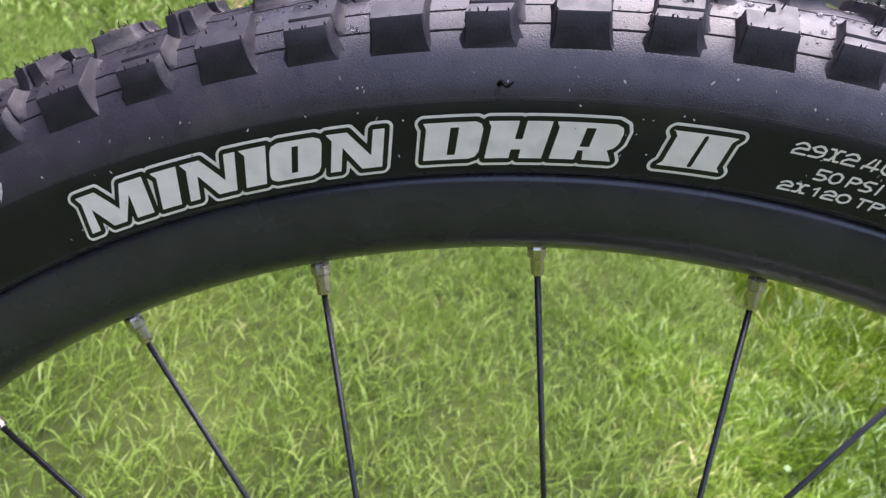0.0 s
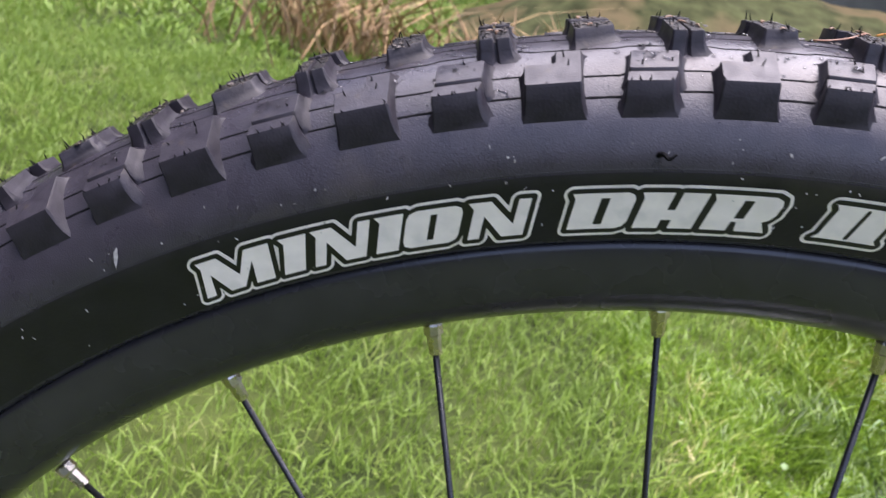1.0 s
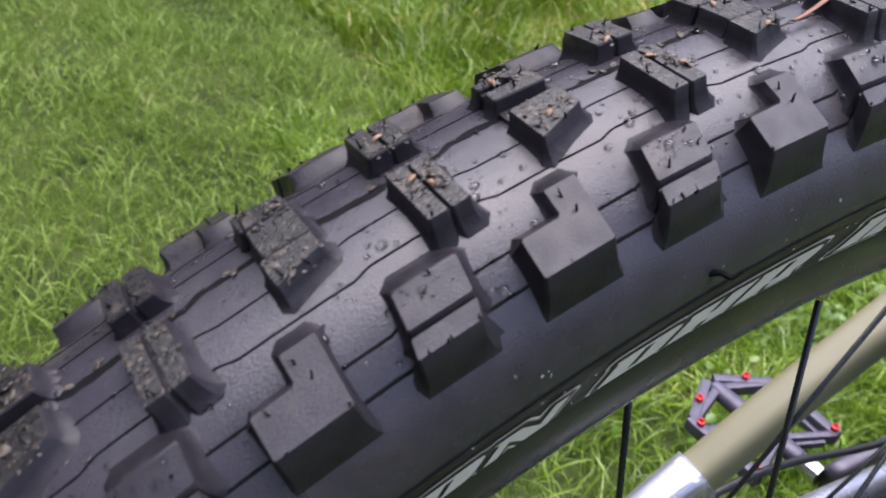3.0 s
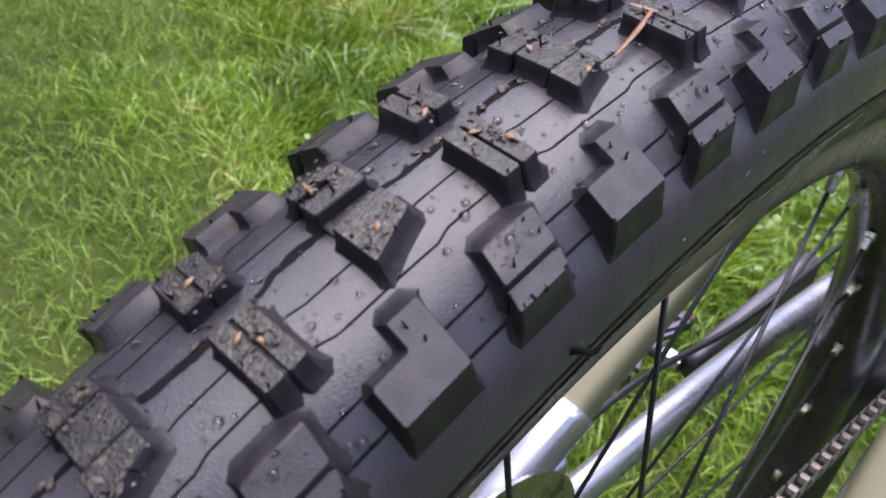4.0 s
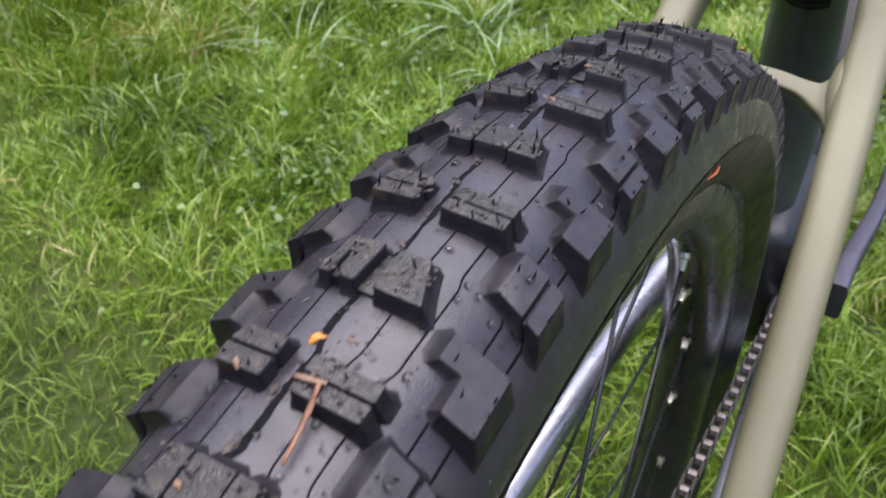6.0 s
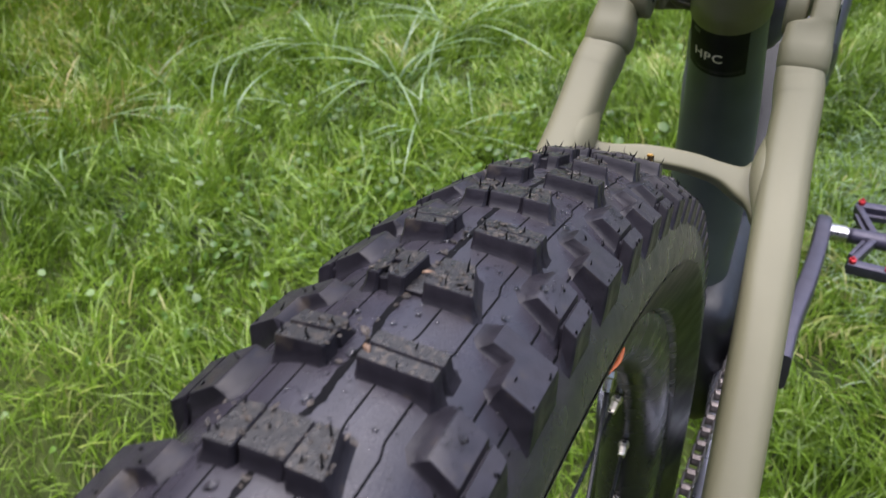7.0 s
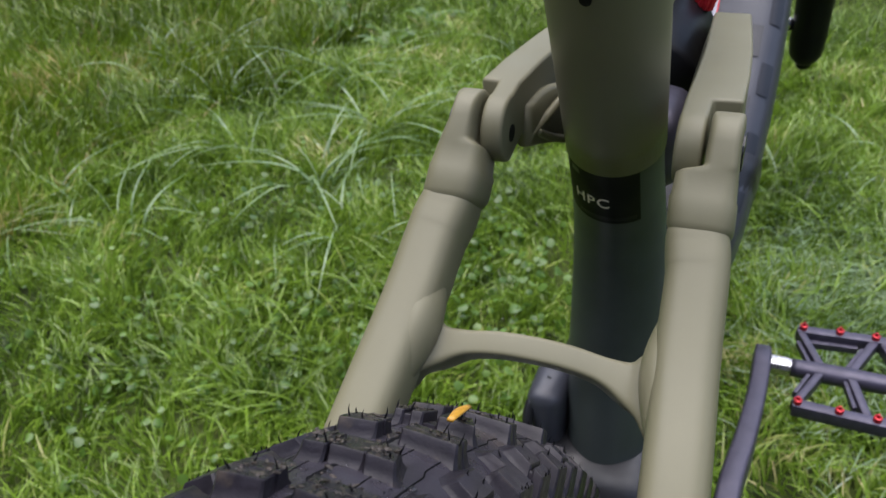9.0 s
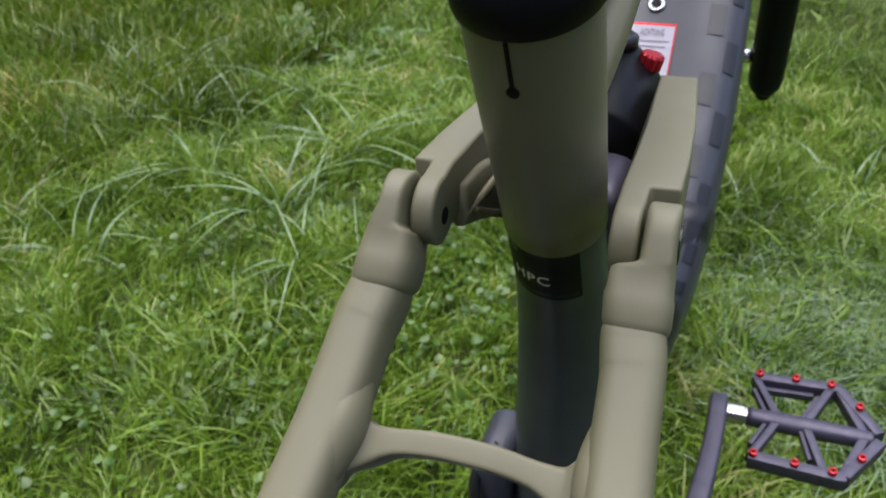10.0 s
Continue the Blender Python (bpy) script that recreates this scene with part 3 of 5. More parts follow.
def at_wheel(r, deg, y):
    """A place in the wheel: radius, degrees forward of the top, across."""
    a = radians(deg)
    return Vector((r * math.sin(a), y, r * math.cos(a)))


CASING = [(0.3660, 0.0), (0.3657, 0.005), (0.3648, 0.0105), (0.3622, 0.0165), (0.3585, 0.0212), (0.3540, 0.0250), (0.3490, 0.0277), (0.3435, 0.0291),
          (0.3390, 0.0292), (0.3360, 0.0286), (0.3345, 0.0281), (0.3205, 0.0219), (0.3190, 0.0211), (0.3180, 0.0198), (0.3172, 0.0178), (0.3160, 0.0165)]


def casing_r(y):
    return float(np.interp(abs(y), TOP_Y, TOP_R))


TOP = smooth_path(CASING[:11], 3)
TOP_Y, TOP_R = [q[1] for q in TOP[:22]], [q[0] for q in TOP[:22]]


def side_y(r):
    return 0.0219 + (r - 0.3205) * 0.0062 / 0.014


def revolve(profile, n, closed_profile=False):
    rings = [[at_wheel(r, 360 * k / n, y) for r, y in profile] for k in range(n)]
    return loft(rings + [rings[0]], closed=closed_profile, caps=False)


def clean(bm):
    bmesh.ops.remove_doubles(bm, verts=bm.verts, dist=1e-6)
    return bm


half = [tuple(q) for q in TOP] + CASING[11:]
section = [(r, -y) for r, y in reversed(half)] + half[1:]
tyre = part("rear_tyre", clean(revolve(section, 306)), RUBBER, bike, "wet black knobbly mountain bike tyre with white lettering", True, HUB)


def lines_round(name, y0, width, lift, jog, jag, seed):
    """A moulded groove round the casing as a near-black strip, its shade put into the colour: it steps aside at every
    other row and wavers a little.
    """
    n = 2040
    r = random.Random(seed)
    rough = [r.uniform(-1, 1) for _ in range(n)]
    bm = bmesh.new()
    ring = []
    for k in range(n):
        deg = 360 * k / n
        ph = ((deg - ROW0) / PITCH) % 2.0
        step = max(0.0, min(1.0, 9.0 * (0.5 - abs(ph - 1.0)) + 0.5))
        j, f = k // 6 * 6, k % 6 / 6
        wave = rough[j] * (1 - f) + rough[(j + 6) % n] * f
        y = y0 + jog * step + jag * (0.3 * rough[k] + 0.7 * wave)
        w = width * (0.8 + 0.35 * rough[(j + 3) % n] * (1 - f) + 0.35 * rough[(j + 9) % n] * f + 0.15 * rough[(k * 7) % n] if width > 0.0005 else 1 + 0.1 * rough[(k * 7) % n])
        ring.append([bm.verts.new(at_wheel(casing_r(yy) + up, deg, yy)) for yy, up in ((y - w, 0.00002), (y - w * 0.4, lift), (y + w * 0.4, lift), (y + w, 0.00002))])
    for a, b in zip(ring, ring[1:] + ring[:1]):
        for i in range(3):
            bm.faces.new((a[i], a[i + 1], b[i + 1], b[i]))
    part(name, bm, GROOVE_AND_HAIR, tyre)


lines_round("mould_line", 0.0022, 0.00088, 0.00012, -0.0012, 0.0004, 1)
for i, (y0, jog) in enumerate(((-0.0056, 0.0006), (-0.0122, 0.0008), (0.0078, 0.0), (0.0136, -0.0008), (-0.0204, 0.0009), (-0.0242, 0.0007), (0.0204, -0.0009), (0.0242, -0.0007))):
    lines_round("mould_line", y0, 0.0002, 0.00014, jog, 0.00005, 2 + i)

# the darker, smooth band of the sidewall, with its ribs
for sgn in (-1, 1):
    band = [(r, sgn * (y + 0.00025)) for r, y in ((0.3386, 0.02915), (0.3372, 0.0290), (0.3360, 0.0286), (0.3345, 0.0281), (0.3205, 0.0219), (0.3193, 0.0213))]
    part("sidewall_band", revolve(band, 306), SIDEWALL, tyre, "smooth matt sidewall band", True)
    for r0, y0 in ((0.3393, 0.0291),):
        rib = [(r0 - 0.0005, sgn * (y0 - 0.0002)), (r0 - 0.0002, sgn * (y0 + 0.00012)), (r0 + 0.0002, sgn * (y0 + 0.00012)), (r0 + 0.0005, sgn * (y0 - 0.0002))]
        part("sidewall_rib", revolve(rib, 306), RUBBER, tyre, smooth=True)


def slant(deg):
    return float(np.interp(deg, (-33, -26, -20, -17, -12, -5, -2, 3), (0.44, 0.40, 0.31, 0.22, 0.23, 0.21, 0.1, 0.08)))


BLOCK_LETTERS = {   # outlines of one unit high: width, then the outer loop and the holes
    "M": (2.0, [[(0, 1), (.27, 1), (.545, .38), (.62, 1), (.93, 1), (1, 0), (.755, 0), (.715, .66), (.60, 0), (.41, 0), (.17, .60), (.20, 0), (.07, 0), (.06, .82)]]),
    "I": (0.7, [[(0, 1), (1, 1), (1, 0), (.22, 0), (.22, .84)]]),
    "N": (1.45, [[(0, 1), (.36, 1), (.80, .33), (.80, 1), (1, 1), (1, 0), (.66, 0), (.30, .62), (.30, 0), (.11, 0), (.11, .82)]]),
    "O": (1.32, [[(.16, 1), (.84, 1), (.96, .93), (1, .80), (1, .20), (.96, .07), (.84, 0), (.16, 0), (.04, .07), (0, .20), (0, .80), (.04, .93)],
                 [(.43, .84), (.55, .84), (.55, .16), (.43, .16)]]),
    "D": (1.45, [[(0, 1), (.86, 1), (.96, .93), (1, .80), (1, .20), (.95, .06), (.84, 0), (.06, 0), (.06, .84)], [(.46, .86), (.60, .86), (.60, .13), (.46, .13)]]),
    "H": (1.50, [[(0, 1), (.48, 1), (.48, .52), (.60, .52), (.60, 1), (1, 1), (1, 0), (.62, 0), (.62, .24), (.46, .24), (.46, 0), (.06, 0), (.06, .84)]]),
    "R": (1.62, [[(0, 1), (.85, 1), (.96, .92), (1, .78), (1, .50), (.95, .36), (.87, .30), (.97, .06), (.99, 0), (.56, 0), (.52, .26), (.44, .26), (.44, 0), (.06, 0), (.06, .84)],
                 [(.45, .86), (.59, .86), (.59, .36), (.45, .36)]]),
    "2": (1.62, [[(0, 1), (1, 1), (.93, .86), (.93, .12), (1, 0), (0, 0), (.07, .12), (.07, .86)], [(.48, .93), (.52, .95), (.545, .90), (.545, .06), (.50, .03), (.47, .08)]]),
}
STROKES = {         # thin squared characters as lines on a grid three wide and four high
    "0": ["01 03 14 24 33 31 20 10 01"], "1": ["13 24 20"], "2": ["03 14 24 33 32 22 12 01 00 30"], "4": ["14 01 31", "24 20"],
    "5": ["34 04 02 22 31 20 00"], "9": ["32 12 03 14 24 33 31 20 00"], "X": ["04 14 20 30", "34 24 10 00"], "P": ["00 04 24 33 22 02"],
    "S": ["34 14 03 12 22 31 20 00"], "I": ["14 10"], "T": ["04 34", "14 10"], "W": ["04 10 22 30 44"], ".": ["10 11"], " ": [],
}


def text_loops(text, high):
    """Closed loops of block letters set side by side, of that height, and their width."""
    loops, x = [], 0.0
    for c in text:
        wide, shapes = BLOCK_LETTERS[c]
        loops += [[((x + wide * u) * high, v * high) for u, v in ring] for ring in shapes]
        x += wide + 0.09
    return loops, (x - 0.09) * high


def text_lines(text, high):
    """Single lines of thin squared characters, and their width."""
    lines, x = [], 0.0
    for c in text:
        for row in STROKES[c]:
            p = [(x + int(q[0]) * 0.31, int(q[1]) * 0.25) for q in row.split()]
            lines += list(zip(p, p[1:]))
        x += 0.45 if c in ".I " else 1.2
    return [((ax * high, ay * high), (bx * high, by * high)) for (ax, ay), (bx, by) in lines], (x - 0.27) * high


def contour(edges, filled, grow, cell):
    """The flat area within a distance of edges, and of what they enclose where filled, cut out of a fine grid along its even border."""
    a, b = np.array([e[0] for e in edges]), np.array([e[1] for e in edges])
    both = np.vstack((a, b))
    gx = np.arange(both[:, 0].min() - grow - 2 * cell, both[:, 0].max() + grow + 2 * cell, cell)
    gy = np.arange(both[:, 1].min() - grow - 2 * cell, both[:, 1].max() + grow + 2 * cell, cell)
    px, py = np.meshgrid(gx, gy, indexing="ij")
    best = np.full(px.shape, 1e9)
    inside = np.zeros(px.shape, bool)
    for (ax, ay), (bx, by) in zip(a, b):
        dx, dy = bx - ax, by - ay
        u = np.clip(((px - ax) * dx + (py - ay) * dy) / (dx * dx + dy * dy + 1e-18), 0, 1)
        best = np.minimum(best, np.hypot(px - ax - u * dx, py - ay - u * dy))
        if filled and ay != by:
            inside ^= ((ay > py) != (by > py)) & (px < ax + (py - ay) * dx / (by - ay))
    val = grow - np.where(inside, -best, best)
    bm = bmesh.new()
    made = {}

    def vert(key, x, y):
        if key not in made:
            made[key] = bm.verts.new((x, y, 0))
        return made[key]

    nx, ny = val.shape
    for i in range(nx - 1):
        for j in range(ny - 1):
            ring = ((i, j), (i + 1, j), (i + 1, j + 1), (i, j + 1))
            vals = [val[q] for q in ring]
            if max(vals) <= 0:
                continue
            poly = []
            for k in range(4):
                p, q = ring[k], ring[(k + 1) % 4]
                if val[p] > 0:
                    poly.append(vert(p, gx[p[0]], gy[p[1]]))
                if (val[p] > 0) != (val[q] > 0):
                    w = val[p] / (val[p] - val[q])
                    poly.append(vert((min(p, q), max(p, q)), gx[p[0]] + (gx[q[0]] - gx[p[0]]) * w, gy[p[1]] + (gy[q[1]] - gy[p[1]]) * w))
            if len(poly) > 2:
                bm.faces.new(poly)
    return bm


def wall_print(name, text, deg0, deg1, r0, r1, lift, mat, label="", grow=0.0, block=True, cell=0.0002):
    """Characters laid on the drive-side sidewall between two angles and two radii, grown by a distance."""
    width = radians(deg1 - deg0) * (r0 + r1) / 2
    if block:
        loops, wide = text_loops(text, r1 - r0)
        edges = [(p, q) for ring in loops for p, q in zip(ring, ring[1:] + ring[:1])]
    else:
        edges, wide = text_lines(text, r1 - r0)
    k = width / wide
    edges = [((ax * k, ay), (bx * k, by)) for (ax, ay), (bx, by) in edges]
    bm = contour(edges, block, grow, cell)
    for v in bm.verts:
        r = r0 + v.co.y
        d = deg0 + (deg1 - deg0) * v.co.x / width
        d += math.degrees(slant(d) * (v.co.y - (r1 - r0) / 2) / r)
        v.co = at_wheel(r, d, -(side_y(r) + lift))
    part(name, bm, mat, tyre, label)


for text, d0, d1, r0, r1 in (("MINION", -33.2, -18.4, 0.3222, 0.3331), ("DHR", -16.7, -8.1, 0.3228, 0.3334), ("2", -6.1, -3.35, 0.3232, 0.3333)):
    wall_print("letter_outline", text, d0, d1, r0, r1, 0.00045, PRINT, "thin white outline round the letters", 0.0021)
    wall_print("letter_gap", text, d0, d1, r0, r1, 0.0006, PRINT_BLACK, "", 0.0013)
    wall_print("letter_fill", text, d0, d1, r0, r1, 0.00075, PRINT, "silver-white letters", 0.0, cell=0.00015)
for text, d0, d1, r0, r1 in (("29X2.40WT", -0.92, 4.85, 0.3323, 0.3353), ("50 PSI", 0.56, 3.3, 0.3266, 0.3294), ("2X120 TPI", -0.68, 4.35, 0.3220, 0.3244)):
    wall_print("size_print", text, d0, d1, r0, r1, 0.0006, PRINT, "small white print", 0.0003, False, 0.0001)


def sidewall_dirt():
    """Dried white specks and one scuff on the drive-side sidewall."""
    r = random.Random(8)
    bm = bmesh.new()
    marks = [(0.3423, -35.6, 0.0006, 0.0026)] + [(r.uniform(0.322, 0.348), r.uniform(-48, 10), 0.0002 * r.uniform(0.5, 1.6), 0.0003 * r.uniform(0.5, 2.0)) for _ in range(90)]
    for rad, deg, w, ln in marks:
        y = -(float(np.interp(rad, [c[0] for c in reversed(CASING)], [c[1] for c in reversed(CASING)])) + 0.0006)
        lean = r.uniform(-0.5, 0.9)
        ring = []
        for k in range(7):
            a = 2 * math.pi * k / 7
            q = r.uniform(0.7, 1.2)
            dr, ds = math.sin(a) * ln * q, math.cos(a) * w * q + lean * math.sin(a) * ln
            ring.append(bm.verts.new(at_wheel(rad + dr, deg + math.degrees(ds / rad), y)))
        bm.faces.new(ring)
    tagged(part("dried_specks", bm, DUST, tyre, "dried pale specks and a scuff"), kind="stuff")


sidewall_dirt()

# ---- tread ----
ARC = 0.37 * math.pi / 180


def centre_top(y):
    return 0.3695 - 4.0 * y * y


def side_top(y):
    return min(0.3648, 0.3651 - 0.58 * (abs(y) - 0.0175))


def knob_piece(pieces, pts, flares, top, drop=0.0, foot=None, round_off=0.0004):
    """A block of rubber over the polygon pts (s along the tread, y across); flares: how far each side's foot runs out over the casing, hollow, or straight where given as a tuple."""
    n = len(pts)
    area = sum(pts[i][0] * pts[(i + 1) % n][1] - pts[(i + 1) % n][0] * pts[i][1] for i in range(n))
    if area < 0:
        pts = pts[::-1]
        flares = [flares[(n - 2 - i) % n] for i in range(n)]
    # chamfer the corners
    poly, fl = [], []
    for i in range(n):
        p, a, b = Vector(pts[i]), Vector(pts[i - 1]), Vector(pts[(i + 1) % n])
        c = min(round_off, 0.3 * (a - p).length, 0.3 * (b - p).length)
        poly += [p + (a - p).normalized() * c, p + (b - p).normalized() * c]
        fl += [(flares[i - 1], flares[i]), flares[i]]
    n = len(poly)
    nor = []
    for i in range(n):
        d = (poly[(i + 1) % n] - poly[i]).normalized()
        nor.append(Vector((d.y, -d.x)))

    def shifted(i, f0, f1):
        a, b = nor[i - 1], nor[i]
        det = a.x * b.y - a.y * b.x
        if abs(det) < 0.2:
            return poly[i] + (a + b).normalized() * (f0 + f1) / 2
        return poly[i] + Vector(((f0 * b.y - f1 * a.y) / det, (a.x * f1 - b.x * f0) / det))

    def reach(f, h, out):
        if isinstance(f, tuple) and len(f) == 2:
            return (reach(f[0], h, out) + reach(f[1], h, out)) / 2
        return f[0] * (1 - h) if isinstance(f, tuple) else f * out

    rings = []
    bm = bmesh.new()
    pieces.append(bm)
    for h, out in ((0.0, 1.0), (0.12, 0.66), (0.3, 0.34), (0.55, 0.12), (0.93, 0.0), (1.0, -1.0)):
        ring = []
        for i in range(n):
            f0, f1 = (reach(fl[i - 1], h, out), reach(fl[i], h, out)) if out >= 0 else (-0.0002, -0.0002)
            s, y = shifted(i, f0, f1)
            high = top(y) - drop
            low = (foot if foot and abs(y) > 0.0262 else casing_r(y) - 0.0003)
            ring.append(bm.verts.new(at_wheel(low + (high - low) * h, s / ARC, y)))
        rings.append(ring)
    for a, b in zip(rings, rings[1:]):
        for k in range(n):
            bm.faces.new((a[k], a[(k + 1) % n], b[(k + 1) % n], b[k]))
    bm.faces.new(rings[-1]).material_index = 1
    bm.faces.new(rings[0][::-1])


def mirrored(pts, sgn):
    return [(s, y * sgn) for s, y in pts]


def knob_mesh(name, pieces, mat):
    """One closed body out of the pieces of a knob."""
    obs = []
    for bm in pieces[::-1]:
        # Flanks take the shade-darkened rubber, tops the second material.
        me = to_mesh(name, bm, KNOB_SHADED)
        me.materials.append(mat)
        obs.append(new(name, me))
    for ob in obs[1:]:
        cut = obs[0].modifiers.new("union", "BOOLEAN")
        cut.operation, cut.solver, cut.object = "UNION", "EXACT", ob
    out = bpy.data.meshes.new_from_object(obs[0].evaluated_get(bpy.context.evaluated_depsgraph_get()))
    for ob in obs:
        me = ob.data
        bpy.data.objects.remove(ob)
        bpy.data.meshes.remove(me)
    out.name = name
    out.polygons.foreach_set("use_smooth", [True] * len(out.polygons))
    out.set_sharp_from_angle(angle=radians(32))
    return out


NEAR, FAR, OUT = 0.0015, 0.0029, 0.0020     # feet of the knobs: behind, ahead, outwards


def centre_block():
    """Row of two blocks with a low web between them: one whole, one with a pocket in its top."""
    right = []
    knob_piece(right, [(0, -0.0015), (0, -0.0112), (0.0101, -0.0074), (0.0101, -0.0011)], [NEAR, OUT, FAR, 0.0003], centre_top)
    left = []
    knob_piece(left, [(0, 0.0023), (0, 0.0056), (0.0101, 0.0053), (0.0101, 0.0019)], [NEAR, 0, FAR, 0.0003], centre_top)
    knob_piece(left, [(0, 0.0074), (0, 0.0099), (0.0101, 0.0091), (0.0101, 0.0070)], [NEAR, OUT, FAR, 0], centre_top, 0.0001)
    knob_piece(left, [(0.0062, 0.0048), (0.0062, 0.0080), (0.0100, 0.0078), (0.0100, 0.0046)], [0.0006, 0, FAR, 0], centre_top, 0.00025)
    knob_piece(left, [(0.0004, 0.0027), (0.0004, 0.0095), (0.0098, 0.0088), (0.0098, 0.0022)], [0.0004, 0, 0.002, 0], centre_top, 0.0011)
    knob_piece(left, [(0.0004, -0.0014), (0.0004, 0.0026), (0.0099, 0.0024), (0.0099, -0.0008)], [0, 0, 0.002, 0], centre_top, 0.0026)
    return [knob_mesh("centre_knob", right, KNOB_DIRTY), knob_mesh("centre_knob", left, KNOB_DIRTY)]


def centre_triple():
    """Row of one wide block cut by two fine slits."""
    bm = []
    right = [(0, -0.0033), (0, -0.0098), (0.0089, -0.0072), (0.0089, -0.0033)]
    mid = [(0.0008, 0.0048), (0.0008, -0.0031), (0.0089, -0.0030), (0.0089, 0.0047)]
    left = [(0, 0.0104), (0, 0.0050), (0.0089, 0.0050), (0.0085, 0.0090)]
    floor = [(0.002, 0.0098), (0.002, -0.0092), (0.0085, -0.0068), (0.0085, 0.0086)]
    knob_piece(bm, right, [NEAR, OUT, FAR, 0], centre_top)
    knob_piece(bm, mid, [NEAR, 0, FAR, 0], centre_top, 0.0002)
    knob_piece(bm, left, [NEAR, 0, FAR, OUT * 1.2], centre_top, 0.0001)
    knob_piece(bm, floor, [0, 0, 0.002, 0], centre_top, 0.0005)
    return [knob_mesh("centre_knob", bm, KNOB_DIRTY)]


def centre_strips():
    """Row of two long knobs, each cut across by a slit."""
    out = []
    for y0, y1, y2, ln, sgn in ((0.0012, 0.0144, 0.0142, 0.0076, -1), (0.0044, 0.0140, 0.0131, 0.0082, 1)):
        bm = []
        near = [(0, y0), (0, y1), (ln * 0.47, y1), (ln * 0.47, y0)]
        far = [(ln * 0.53, y0), (ln * 0.53, y1), (ln, y2), (ln, y0)]
        floor = [(0.0006, y0 + 0.0003), (0.0006, y1 - 0.0006), (ln - 0.0005, y2 - 0.0006), (ln - 0.0005, y0 + 0.0003)]
        knob_piece(bm, mirrored(near, sgn), [NEAR, OUT * 0.7, 0, 0.0003], centre_top)
        knob_piece(bm, mirrored(far, sgn), [0, OUT * 0.7, FAR, 0.0003], centre_top, 0.0001)
        knob_piece(bm, mirrored(floor, sgn), [0, 0.001, 0.002, 0], centre_top, 0.0011)
        out.append(knob_mesh("centre_knob", bm, KNOB_DIRTY))
    return out


def side_slit(sgn):
    a, b = 1.75 * ARC, 3.55 * ARC
    bm = []
    inner = [(a + 0.0012, 0.0183), (a + 0.0001, 0.0237), (b, 0.0237), (b + 0.001, 0.0183)]
    outer = [(a - 0.0001, 0.0242), (a - 0.001, 0.0272), (b - 0.0014, 0.0272), (b, 0.0242)]
    floor = [(a + 0.001, 0.0186), (a - 0.0004, 0.0270), (b - 0.0018, 0.0270), (b + 0.0006, 0.0186)]
    knob_piece(bm, mirrored(inner, sgn), [0.0020, 0, 0.0028, (0.0052,)], side_top)
    knob_piece(bm, mirrored(outer, sgn), [0.0022, -0.0004, 0.0026, 0], side_top, 0.0002, 0.3500)
    knob_piece(bm, mirrored(floor, sgn), [0, -0.0004, 0.001, 0], side_top, 0.0014, 0.3510)
    return knob_mesh("side_knob", bm, KNOB_TOP_LIT)


def side_notch(sgn):
    a, m2, b = 1.55 * ARC, 2.75 * ARC, 3.65 * ARC
    bm = []
    shape = [(a, 0.0212), (a - 0.0004, 0.0273), (b - 0.0006, 0.0273), (b + 0.0004, 0.0166), (m2, 0.0166), (m2 - 0.0003, 0.0211)]
    knob_piece(bm, mirrored(shape, sgn), [0.0020, -0.0004, 0.0026, (0.0046,), 0.0016, (0.0030,)], side_top, 0.0, 0.3500)
    return knob_mesh("side_knob", bm, KNOB_TOP_LIT)


BLOCK, TRIPLE, STRIPS = centre_block(), centre_triple(), centre_strips()
SLIT, NOTCH = (side_slit(-1), side_slit(1)), (side_notch(-1), side_notch(1))


def row_meshes(k):
    return ((BLOCK if k % 4 == 0 else TRIPLE) if k % 2 == 0 else STRIPS), (SLIT if k % 2 == 0 else NOTCH)


far_tread = bmesh.new()
for k in range(-43, 59):
    deg = ROW0 + PITCH * k
    turn = Matrix.Rotation(radians(deg), 4, "Y")
    centre, sides = row_meshes(k)
    if -66 < deg < 64:
        for me in centre:
            part("centre_knob", me, KNOB_SHADED, tyre, m=turn)
        for me in sides:
            part("side_knob", me, KNOB_SHADED, tyre, m=turn)
    else:
        for me in (*centre, *sides):
            first = len(far_tread.verts)
            far_tread.from_mesh(me)
            far_tread.verts.ensure_lookup_table()
            for v in far_tread.verts[first:]:
                v.co = turn @ v.co
rest = to_mesh("tread_knobs", far_tread, KNOB_SHADED, 32, False)
rest.materials.append(KNOB_DIRTY)
tagged(part("tread_knobs", rest, KNOB_SHADED, tyre), kind="stuff")


